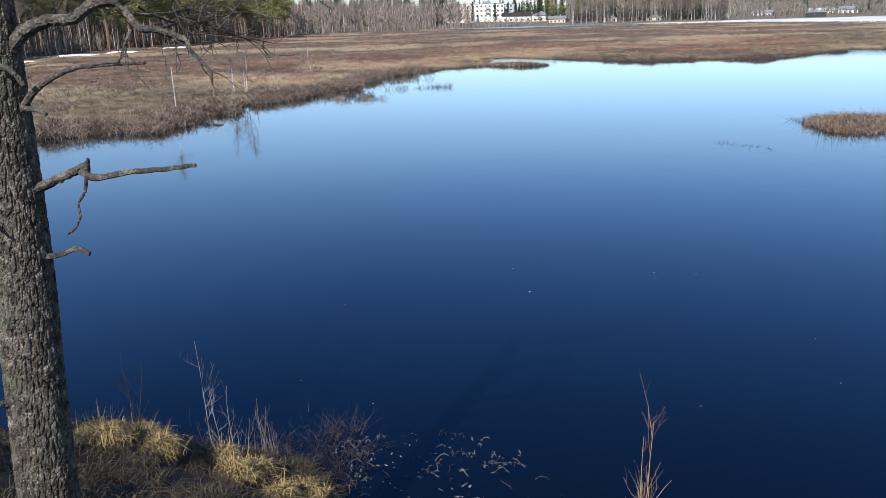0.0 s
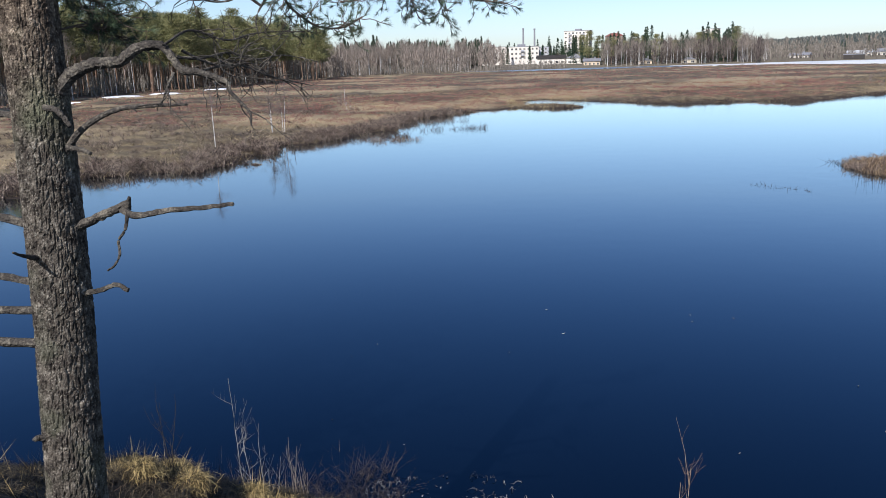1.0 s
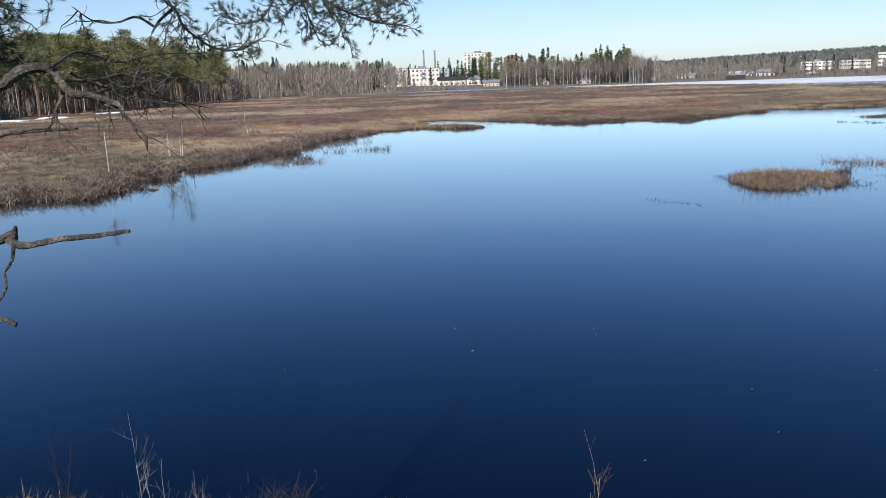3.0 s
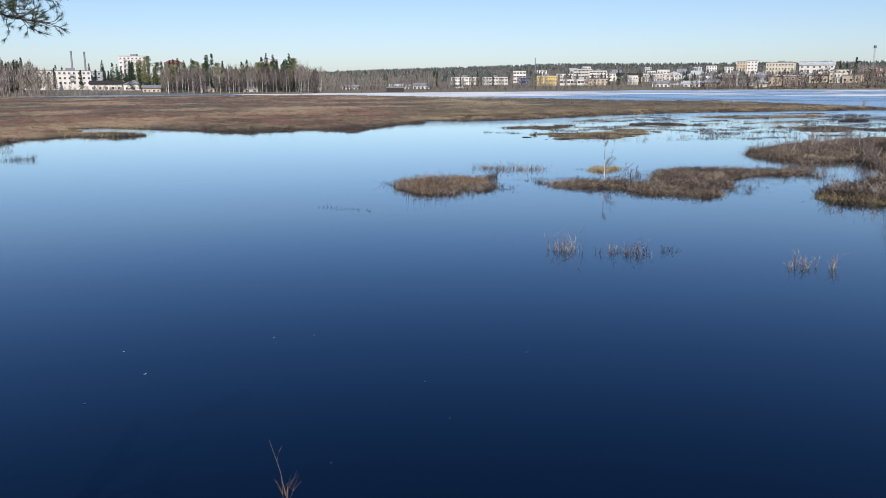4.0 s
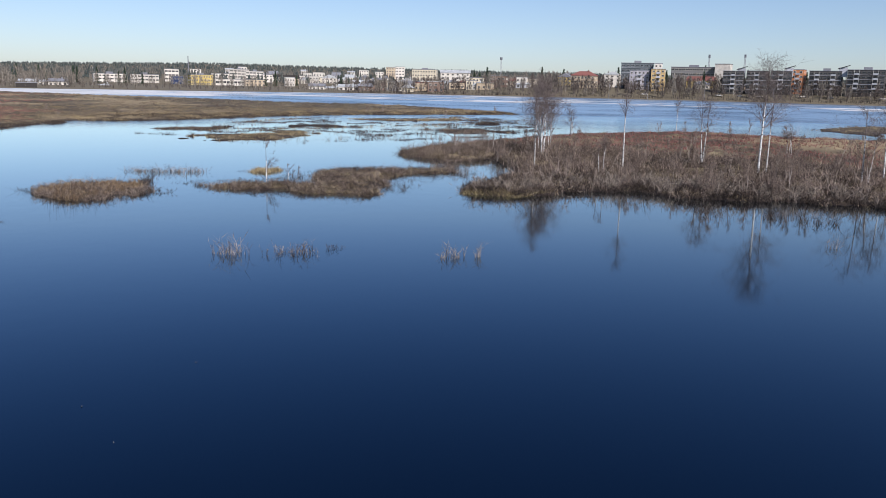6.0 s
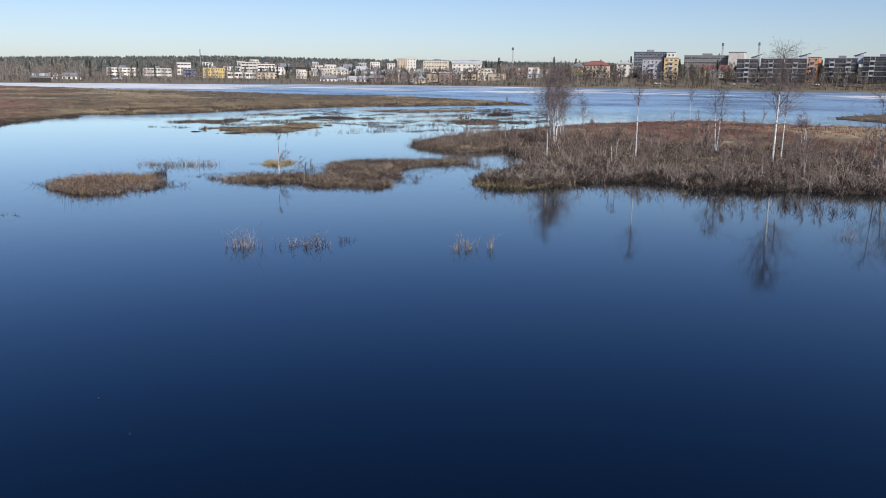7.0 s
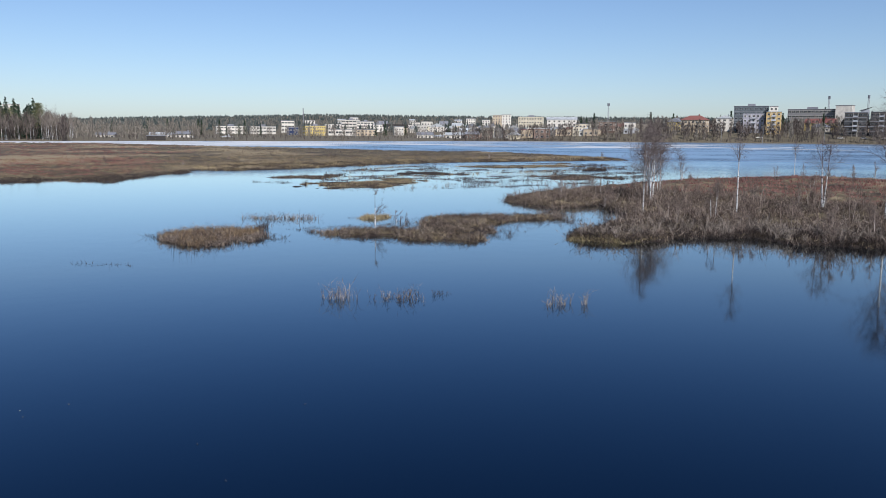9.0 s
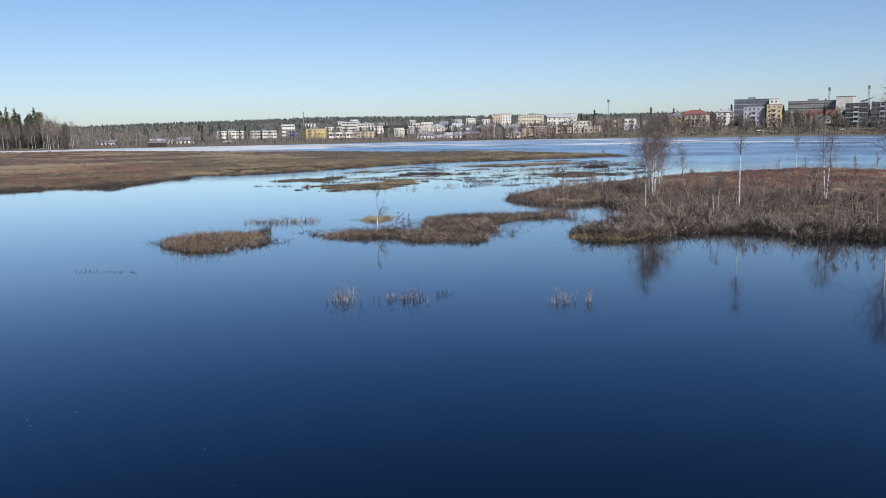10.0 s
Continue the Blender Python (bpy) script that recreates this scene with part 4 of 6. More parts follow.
def spline(points, n):
    """A smooth line of n places through the given points."""
    p = np.asarray(points, float)
    t = np.r_[0, np.cumsum(np.linalg.norm(np.diff(p, axis=0), axis=1))]
    q = np.linspace(0, t[-1], n)
    if len(p) < 3:
        return np.stack([np.interp(q, t, p[:, c]) for c in range(3)], 1)
    m = np.gradient(p, t, axis=0)
    i = np.clip(np.searchsorted(t, q, "right") - 1, 0, len(t) - 2)
    h = (t[i + 1] - t[i])[:, None]
    s = ((q - t[i]) / h[:, 0])[:, None]
    return (2 * s**3 - 3 * s**2 + 1) * p[i] + (s**3 - 2 * s**2 + s) * h * m[i] + (-2 * s**3 + 3 * s**2) * p[i + 1] + (s**3 - s**2) * h * m[i + 1]


PINE_AT = Vector((-2.5, 4.33, 0.0))
PINE_AT.z = float(height(np.array([PINE_AT.x]), np.array([PINE_AT.y]))[0])


def pine_trunk():
    line = spline([(-2.53, 4.31, 1.0), (-2.51, 4.32, 2.0), (-2.48, 4.34, 2.95), (-2.45, 4.36, 3.6), (-2.43, 4.37, 3.94), (-2.41, 4.38, 4.61), (-2.40, 4.39, 5.24), (-2.39, 4.39, 5.83), (-2.37, 4.40, 6.5), (-2.36, 4.41, 7.4)], 620)
    around = 150
    ang = np.arange(around) * 2 * np.pi / around
    z = line[:, 2]
    rad = np.interp(z, [0.9, 1.3, 2.0, 3.0, 4.5, 5.8, 7.4], [0.30, 0.20, 0.178, 0.166, 0.154, 0.146, 0.13])
    A, Z = np.meshgrid(ang, z)
    u = A / (2 * np.pi) * 34
    wob = fbm(u / 2, Z * 6, 40, 3)
    plate = cells(u + 0.9 * np.sin(A) * (wob - 0.5), Z * 8.5 + 2.0 * wob, 41)
    fine = fbm(u * 2.2, Z * 60, 43, 4)
    deep = np.interp(Z, [1, 5, 7], [1.0, 0.9, 0.4])
    r = rad[:, None] * (1 + 0.05 * (fbm(np.cos(A) * 1.5 + 3, np.sin(A) * 1.5 + Z * 1.4, 44, 3) - 0.5) * 2) + deep * (0.015 * (np.minimum(plate, 0.25) / 0.25) ** 0.7 + 0.012 * (fine - 0.5) - 0.012)
    v = np.stack([line[:, 0:1] + r * np.cos(A), line[:, 1:2] + r * np.sin(A), Z], -1).reshape(-1, 3)
    i, j = np.meshgrid(np.arange(len(z) - 1), np.arange(around), indexing="ij")
    k = (j + 1) % around
    f = np.stack([i * around + j, i * around + k, (i + 1) * around + k, (i + 1) * around + j], -1).reshape(-1, 4)
    return mesh_of("trunk", v - np.array(PINE_AT), f, OLD_BARK, False)


pine = tagged(new("pine_tree"), "old pine with rough bark and dead lower branches on the bank", "tree")
pine.location = PINE_AT
child("trunk", pine_trunk(), pine)


def dead_branch(points, thick, thin, side_twigs=0, n=None, label="", broken=True):
    """A knotty bare branch along the given points."""
    n = n or max(14, 5 * len(points))
    line = spline(points, n) - np.array(PINE_AT)
    u = np.linspace(0, 1, n)
    line = line + (rng.random((n, 3)) - 0.5) * 0.35 * thin * (u > 0.05)[:, None]
    rad = (thick + (thin - thick) * u**0.8) * (1 + 0.14 * (rng.random(n) - 0.5))
    bag = Bag().tube(line, rad, 10)
    ring = bag.v[0].reshape(n, 10, 3)
    ridge = 1 + 0.30 * (rng.random(10) - 0.5)[None, :, None] + 0.16 * (rng.random((n, 10, 1)) - 0.5)
    bag.v[0] = (line[:, None] + (ring - line[:, None]) * ridge).reshape(-1, 3)
    tip = line[-1] + (line[-1] - line[-2]) * (0.3 if broken else 1.0)
    bag.tube(np.array([line[-1], tip]), np.array([rad[-1], rad[-1] * 0.2]), 10)
    for k in range(side_twigs):
        p = line[int((0.25 + 0.75 * rng.random()) * (n - 1))]
        d = line[-1] - line[0]
        tp, tr = grow(p, d / np.linalg.norm(d) + rng.normal(size=3) * 0.9 + [0, 0, -0.2], 0.10 + 0.28 * rng.random(), 0.0045, 6, 0.35, -0.03, 0.35)
        bag.tube(tp, tr, 4)
        for _ in range(2):
            sp, sr = grow(tp[rng.integers(2, 6)], tp[-1] - tp[0] + rng.normal(size=3) * 0.15, 0.05 + 0.12 * rng.random(), 0.0028, 4, 0.4, 0, 0.4)
            bag.tube(sp, sr, 3)
    return child("dead_branch", bag.mesh("dead_branch", DEAD_WOOD), pine, label)


BIG_BRANCH = [(-2.31, 4.36, 5.27), (-2.16, 4.35, 5.41), (-2.05, 4.35, 5.45), (-1.91, 4.36, 5.46), (-1.81, 4.35, 5.52), (-1.68, 4.36, 5.53), (-1.62, 4.33, 5.47), (-1.56, 4.3, 5.4), (-1.48, 4.28, 5.39), (-1.32, 4.29, 5.33)]
dead_branch(BIG_BRANCH, 0.038, 0.016, 5, 60, "thick bent grey dead branch")
dead_branch([(-1.48, 4.28, 5.39), (-1.38, 4.29, 5.36), (-1.32, 4.29, 5.33), (-1.3, 4.25, 5.29), (-1.23, 4.22, 5.22), (-1.18, 4.18, 5.17), (-1.17, 4.14, 5.12)], 0.017, 0.005, 3, 40, broken=False)
dead_branch([(-2.31, 4.36, 4.94), (-2.16, 4.33, 5.1), (-2.04, 4.32, 5.17), (-1.92, 4.31, 5.21), (-1.79, 4.3, 5.22), (-1.56, 4.33, 5.22)], 0.026, 0.006, 0, 40)
dead_branch([(-2.24, 4.32, 5.01), (-2.15, 4.29, 5.0), (-2.09, 4.26, 4.98)], 0.016, 0.010)
dead_branch([(-2.32, 4.36, 4.545), (-2.13, 4.36, 4.62), (-1.96, 4.35, 4.69)], 0.032, 0.022, 0, 16, "thick straight dead branch stub")
dead_branch([(-1.99, 4.34, 4.66), (-1.93, 4.31, 4.635), (-1.86, 4.29, 4.635), (-1.72, 4.28, 4.658), (-1.57, 4.27, 4.668), (-1.35, 4.29, 4.682)], 0.021, 0.012, 0, 26, "long broken branch with a pale worn end")
dead_branch([(-1.97, 4.35, 4.66), (-1.95, 4.33, 4.69), (-1.93, 4.31, 4.73)], 0.022, 0.008)
dead_branch([(-1.95, 4.31, 4.65), (-1.97, 4.28, 4.54), (-2.0, 4.27, 4.5), (-2.0, 4.26, 4.42), (-2.03, 4.24, 4.36), (-2.06, 4.22, 4.34)], 0.010, 0.006, 0, 30)
dead_branch([(-2.30, 4.36, 4.17), (-2.16, 4.34, 4.2), (-2.07, 4.33, 4.23), (-2.0, 4.31, 4.2)], 0.018, 0.013)
dead_branch([(-2.5, 4.36, 4.57), (-2.68, 4.34, 4.63), (-2.86, 4.34, 4.69), (-3.2, 4.3, 4.8)], 0.026, 0.014)
dead_branch([(-2.45, 4.22, 4.42), (-2.45, 4.1, 4.46), (-2.45, 4.01, 4.5)], 0.018, 0.006)
dead_branch([(-2.5, 4.34, 4.24), (-2.71, 4.32, 4.29), (-2.95, 4.28, 4.35), (-3.3, 4.2, 4.42)], 0.024, 0.015)
dead_branch([(-2.5, 4.33, 4.08), (-2.74, 4.3, 4.1), (-3.0, 4.25, 4.12), (-3.3, 4.2, 4.12)], 0.025, 0.017)
dead_branch([(-2.5, 4.32, 3.88), (-2.76, 4.29, 3.91), (-3.04, 4.22, 3.94), (-3.3, 4.15, 3.97)], 0.029, 0.02)
dead_branch([(-2.45, 4.36, 5.17), (-2.62, 4.38, 5.2), (-2.8, 4.38, 5.23), (-3.1, 4.4, 5.3)], 0.022, 0.012)
dead_branch([(-2.30, 4.25, 5.23), (-2.21, 4.21, 5.21), (-2.15, 4.2, 5.13)], 0.020, 0.014)
dead_branch([(-2.56, 4.24, 3.34), (-2.61, 4.2, 3.35)], 0.024, 0.016)
dead_branch([(-1.59, 4.26, 5.39), (-1.62, 4.2, 5.3), (-1.65, 4.19, 5.22)], 0.008, 0.003, 4)
for pts in ([(-1.62, 4.31, 5.47), (-1.52, 4.47, 5.46), (-1.41, 4.63, 5.49), (-1.3, 4.79, 5.45), (-1.17, 4.94, 5.47), (-1.01, 5.1, 5.43)],
            [(-1.65, 4.31, 5.53), (-1.57, 4.48, 5.61), (-1.42, 4.69, 5.56), (-1.31, 4.88, 5.6), (-1.08, 5.09, 5.61)],
            [(-1.5, 4.3, 5.39), (-1.33, 4.54, 5.42), (-1.19, 4.72, 5.35), (-1.01, 4.9, 5.29)],
            [(-1.56, 4.33, 5.50), (-1.47, 4.5, 5.43), (-1.43, 4.65, 5.42), (-1.34, 4.82, 5.43)]):
    dead_branch(pts, 0.008, 0.003, 16, 30, broken=False)


def live_bough(lines, thick, twigs, needle=0.05, reach=0.22, leafy=0.0):
    """A living bough: wood along the given lines, twigs and needle tufts; needles are a part of their own under it."""
    wood, green = Bag(), Bag()
    for k, points in enumerate(lines):
        n = 8 * len(points)
        line = spline(points, n) - np.array(PINE_AT)
        rad = (thick if k == 0 else thick * 0.45) * np.linspace(1, 0.22, n) + 0.0015
        wood.tube(line, rad, 6)
        for _ in range(max(3, int(twigs * len(points)))):
            t = leafy + (1 - leafy) * rng.random() ** 0.7
            i = min(n - 2, int(t * (n - 1)))
            d = line[i + 1] - line[i]
            d /= np.linalg.norm(d)
            way = d * 0.9 + rng.normal(size=3) * [0.8, 0.8, 0.5] + [0, 0, -0.15]
            tp, tr = grow(line[i], way, reach * (0.4 + 0.9 * rng.random()), 0.0035, 6, 0.25, 0.06, 0.5)
            wood.tube(tp, tr, 4)
            ends = [tp]
            for _ in range(2):
                sp, sr = grow(tp[rng.integers(2, 6)], tp[-1] - tp[0] + rng.normal(size=3) * 0.14, reach * (0.2 + 0.35 * rng.random()), 0.0025, 5, 0.25, 0.07, 0.5)
                wood.tube(sp, sr, 3)
                ends.append(sp)
            for e in ends:
                m = 38
                s = rng.random(m) ** 0.6
                base = e[-1] + (e[-3] - e[-1]) * (1 - s)[:, None]
                axis = (e[-1] - e[-3]) / (np.linalg.norm(e[-1] - e[-3]) + 1e-9)
                d = rng.normal(size=(m, 3))
                d /= np.linalg.norm(d, axis=1)[:, None]
                green.blades(base, base + (d + axis * 0.9) * needle * (0.6 + 0.4 * rng.random((m, 1))), np.full(m, 0.0026))
    ob = child("bough", wood.mesh("bough", TWIG, True), pine)
    child("needles", green.mesh("needles", NEAR_NEEDLES), ob, "dark green pine needles")


live_bough([[(-2.36, 4.41, 6.5), (-2.17, 4.51, 6.24), (-1.72, 4.77, 6.18), (-1.34, 4.97, 6.01), (-1.18, 5.09, 5.85), (-1.17, 5.17, 5.78), (-1.11, 5.26, 5.71), (-1.03, 5.35, 5.65), (-0.9, 5.45, 5.64), (-0.76, 5.55, 5.71)]], 0.016, 6.0, 0.034, 0.18, 0.5)
dead_branch([(-1.20, 5.12, 5.88), (-1.35, 5.23, 5.78), (-1.39, 5.22, 5.7), (-1.38, 5.22, 5.6)], 0.012, 0.004, 0, broken=False)
dead_branch([(-1.35, 5.23, 5.78), (-1.45, 5.2, 5.84), (-1.55, 5.17, 5.81), (-1.68, 5.13, 5.82), (-1.77, 5.1, 5.89)], 0.009, 0.003, 5, broken=False)
live_bough([[(-2.36, 4.41, 6.9), (-2.28, 4.45, 6.54), (-1.75, 4.97, 6.67), (-1.0, 5.44, 6.43), (-0.61, 5.77, 6.17), (-0.33, 6.06, 5.97), (-0.05, 6.33, 5.86), (0.24, 6.6, 5.83)]], 0.018, 8.0, 0.034, 0.18, 0.62)
live_bough([[(-0.65, 5.8, 6.2), (-0.52, 6.21, 5.97), (-0.47, 6.25, 5.81), (-0.43, 6.29, 5.72)], [(-0.42, 6.0, 6.03), (-0.28, 6.34, 5.85), (-0.25, 6.4, 5.72)],
            [(-0.22, 6.2, 5.92), (0.04, 6.5, 6.02), (0.26, 6.59, 6.04)], [(-0.5, 5.9, 6.1), (-0.21, 6.4, 6.1), (0.08, 6.5, 5.97)]], 0.009, 8.5, 0.034, 0.16, 0.2)
live_bough([[(-0.86, 5.6, 6.33), (-0.72, 5.98, 5.99), (-0.81, 6.0, 5.87), (-0.98, 6.0, 5.85), (-1.06, 6.01, 5.91)], [(-0.58, 5.8, 6.16), (-0.63, 6.17, 5.93), (-0.71, 6.16, 5.85)]], 0.008, 7.0, 0.034, 0.15, 0.3)
live_bough([[(-2.36, 4.41, 6.2), (-2.28, 4.34, 6.08), (-2.23, 4.48, 5.89), (-2.15, 4.62, 5.81), (-2.09, 4.76, 5.73)], [(-2.28, 4.34, 6.08), (-2.16, 4.62, 5.96), (-2.02, 4.9, 5.88)],
            [(-2.36, 4.45, 5.62), (-2.23, 4.62, 5.66), (-2.13, 4.82, 5.62), (-2.1, 4.97, 5.56)], [(-2.28, 4.34, 6.08), (-2.05, 4.6, 5.98), (-1.8, 4.8, 5.96)]], 0.014, 11.0, 0.042, 0.22, 0.25)

# ---- the near bank ----
PEAT = surface("wet_peat", [(0.018, 0.014, 0.010), (0.035, 0.026, 0.018), (0.06, 0.045, 0.03)], 6.0, 0.8, bump=1.0, bump_scale=25)


def arching(bag, centre, n, reach, rise, width, spread):
    """Long grass blades that rise from a tuft and hang over."""
    a = rng.random(n) * 2 * np.pi
    d = np.c_[np.cos(a), np.sin(a)]
    base = np.c_[centre[:2] + rng.normal(size=(n, 2)) * spread, np.full(n, centre[2])]
    ln = 0.5 + 0.7 * rng.random(n)
    pts = [base]
    for u in (0.35, 0.7, 1.0):
        pts.append(base + np.c_[d * (reach * ln * u ** 1.2)[:, None] + rng.normal(size=(n, 2)) * 0.02, rise * ln * 4 * u * (1.0 - 1.02 * u) * (0.7 + 0.5 * rng.random(n))])
    side = np.c_[-d[:, 1], d[:, 0], np.zeros(n)] * (width / 2)
    v = np.stack([pts[0] - side, pts[0] + side, pts[1] - side, pts[1] + side, pts[2] - side * 0.7, pts[2] + side * 0.7, pts[3]], 1)
    q = np.array([[0, 1, 3, 2], [2, 3, 5, 4], [4, 5, 6, 6]])
    bag.add(v.reshape(-1, 3), (q[None] + 7 * np.arange(n)[:, None, None]).reshape(-1, 4))


def tussock(x, y, size, blades=900):
    z = max(float(height(np.array([x]), np.array([y]))[0]), 0.0)
    ob = tagged(new("grass_tussock"), "straw-yellow dead sedge tussock on the peaty shore", "grass tussock", "tussocks on the bank")
    ob.location = (x, y, z)
    a = np.linspace(0, 2 * np.pi, 14, endpoint=False)
    mound = Bag()
    for r0, z0, r1, z1 in ((0.34, -0.15, 0.30, 0.08), (0.30, 0.08, 0.20, 0.17), (0.20, 0.17, 0.03, 0.21)):
        w = 1 + 0.15 * np.sin(3 * a + x)
        v = np.concatenate([np.c_[r0 * w * np.cos(a), r0 * w * np.sin(a), np.full(14, z0)], np.c_[r1 * w * np.cos(a), r1 * w * np.sin(a), np.full(14, z1)]]) * size
        mound.add(v, np.array([[i, (i + 1) % 14, 14 + (i + 1) % 14, 14 + i] for i in range(14)]))
    child("mound", mound.mesh("mound", PEAT, True), ob, "dark peat mound")
    bag = Bag()
    arching(bag, np.array([0, 0, 0.17 * size]), blades, 0.36 * size, 0.20 * size, 0.0055, 0.11 * size)
    arching(bag, np.array([0, 0, 0.10 * size]), blades // 2, 0.46 * size, 0.10 * size, 0.0055, 0.17 * size)
    up = np.c_[rng.normal(size=(18, 2)) * 0.1, np.full(18, 0.18)] * size
    bag.blades(up, up + np.c_[rng.normal(size=(18, 2)) * 0.10, 0.15 + 0.25 * rng.random(18)], np.full(18, 0.006))
    child("grass", bag.mesh("grass", TUSSOCK), ob, "hanging straw-coloured blades")


for x, y, s in ((-3.55, 8.1, 0.48), (-3.3, 7.7, 0.54), (-3.85, 7.8, 0.38), (-3.05, 7.45, 0.50), (-3.5, 7.3, 0.48), (-2.6, 8.05, 0.46), (-2.2, 7.85, 0.52), (-2.3, 7.45, 0.48), (-1.68, 7.7, 0.44), (-1.42, 7.55, 0.38), (-1.85, 7.3, 0.44)):
    tussock(x, y, s)
# lower, browner tufts that fill the slope between them, the slope's shade in their colour
SHADE_GRASS = surface("shade_dead_grass", [(0.012, 0.010, 0.008), (0.036, 0.029, 0.018), (0.11, 0.085, 0.046)], 3.0, 0.8, island=0.6)


def slope_grass(n, seed):
    """Hanging dead grass all over the slope, in one mass."""
    g = np.random.default_rng(seed)
    bag = Bag()
    for x, y in np.c_[-7.5 + 8 * g.random(n), 4.9 + 4.3 * g.random(n)]:
        z = float(height(np.array([x]), np.array([y]))[0])
        if 0.12 < z < 2.6 and fbm(np.array([x * 1.3]), np.array([y * 1.3]), 93, 3)[0] > 0.36:
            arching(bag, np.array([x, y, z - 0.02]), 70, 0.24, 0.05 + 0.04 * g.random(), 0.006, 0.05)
    tagged(new("slope_grass", bag.mesh("slope_grass", SHADE_GRASS)), "hanging brown dead grass on the shady slope", "grass", kind="stuff")


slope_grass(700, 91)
BANK_EDGE = [(-7, 6.5), (-7, 9.6), (-4.2, 9.8), (-2.9, 9.6), (-1.9, 9.1), (-1.2, 8.2), (0.3, 7.2), (2.2, 6.6), (5, 4.5), (2, 3.5), (-5, 5)]
# the litter's dark colour stands for the shadow between the tussocks
tufts("bank_litter", scatter(BANK_EDGE, 2200, -0.1, 9, 0.7, 0.55, 50), 0.13, 0.006, WET_SHADE, "dark dead stems and litter on the bank", 5, 0.05, 0.7, floor=-0.05)
tufts("bank_grass", scatter(BANK_EDGE, 700, -0.2, 9, 0.8, 0.4, 51), 0.25, 0.006, TUSSOCK, "thin dead grass on the bank", 5, 0.03, 0.45, floor=-0.05)
BRAMBLE = [(-2.3, 8.5), (-2.5, 9.5), (-1.4, 10.1), (-0.9, 9.5), (-1.2, 8.5)]
bushes("drowned_twigs", scatter(BRAMBLE, 70, 0, 9, 0.5, 0.8, 52), 0.30, 0.005, WET_SHADE, "tangle of dark drowned twigs at the shore", 8, 0.7, "twigs", -0.05)
tufts("shore_stalks", scatter([(-4.9, 9.2), (-5.0, 10.2), (-2.6, 10.1), (-2.0, 9.2)], 60, 0, 9, 0.6, 0.8, 53), 0.30, 0.006, WILLOW, "thin dark stalks standing at the waterline", 3, 0.05, 0.3, "twigs", floor=-0.05)

PALE_STEM = surface("pale_sapling_bark", [(0.13, 0.115, 0.10), (0.24, 0.22, 0.19), (0.38, 0.35, 0.31)], 8.0, 0.7)
WARM_TWIG = surface("warm_willow_bark", [(0.17, 0.095, 0.045), (0.33, 0.21, 0.11), (0.50, 0.36, 0.22)], 8.0, 0.6, island=0.4)


def shrub(name, x, y, z, tall, stems, material, label, fork=6, spread=0.10, thick=0.007, upright=0.9, category="shrub", wander=0.05):
    ob = tagged(new(name), label, category)
    ob.location = (x, y, z)
    for s in range(stems):
        bag = Bag()
        h = tall * (1 if s == 0 else 0.5 + 0.5 * rng.random())
        off = rng.normal(size=2) * 0.06
        lp, lr = grow((off[0], off[1], -0.1), (rng.normal() * spread, rng.normal() * spread, 1), h, thick, 10, wander, 0.03, 0.25)
        bag.tube(lp, lr, 5)
        for k in range(fork):
            i = rng.integers(3, 10)
            sp, sr = grow(lp[i], np.array([rng.normal() * 0.55, rng.normal() * 0.55, upright]), h * (0.12 + 0.22 * rng.random()), lr[i] * 0.6, 6, 0.09, 0.06, 0.35)
            bag.tube(sp, sr, 4)
            for _ in range(3):
                tp, tr = grow(sp[rng.integers(1, 6)], np.array([rng.normal() * 0.6, rng.normal() * 0.6, upright]), h * (0.04 + 0.09 * rng.random()), lr[i] * 0.4, 4, 0.12, 0.05, 0.5)
                bag.tube(tp, tr, 3)
        child("stem", bag.mesh("stem", material, True), ob)


shrub("birch_sapling", -2.95, 9.05, 0.1, 1.75, 2, PALE_STEM, "thin pale leafless birch sapling at the shore", 9, 0.04, 0.008, 0.8, "sapling")
shrub("birch_sapling", -2.72, 9.0, 0.1, 1.15, 3, PALE_STEM, "thin pale leafless saplings at the shore", 4, 0.08, 0.007, 0.8, "sapling")
shrub("willow_shrub", -2.25, 8.75, 0.15, 1.05, 7, surface("grey_willow", [(0.10, 0.08, 0.06), (0.2, 0.16, 0.12), (0.3, 0.25, 0.19)], 8, 0.8), "dense grey upright willow shoots beside the tussocks", 4, 0.07, 0.006, 1.4)
rng = np.random.default_rng(12)
shrub("willow_shrub", 1.54, 5.84, 0.62, 1.70, 5, WARM_TWIG, "orange-brown leafless willow bush in the sun", 11, 0.03, 0.007, 1.4, wander=0.024)
shrub("willow_shrub", 1.68, 5.82, 0.62, 1.25, 1, WARM_TWIG, "small orange-brown leafless willow bush", 7, 0.01, 0.006, 1.7, wander=0.02)
shrub("alder_shrub", -3.35, 7.7, 1.0, 1.15, 3, PEAT, "thin dark bare shrub in front of the tussocks", 6, 0.14, 0.006, 1.0)


def floating(name, region, n, size, material, label, seed):
    """Dead leaves and stalk pieces lying on the water."""
    p = scatter(region, n, 0, 99, 0.8, 0.5, seed)
    bag = Bag()
    for x, y in p:
        a, s = rng.random() * 6.28, size * (0.4 + rng.random())
        w = s * (0.2 + 0.5 * rng.random())
        c, t = np.array([np.cos(a), np.sin(a), 0]) * s, np.array([-np.sin(a), np.cos(a), 0]) * w
        o = np.array([x, y, 0.006 + 0.004 * rng.random()])
        bag.add(np.array([o - c, o - t * 0.6, o + c * 0.9 + [0, 0, 0.01], o + t]), np.array([[0, 1, 2, 3]]))
    tagged(new(name, bag.mesh(name, material)), label, "floating leaves", kind="stuff")


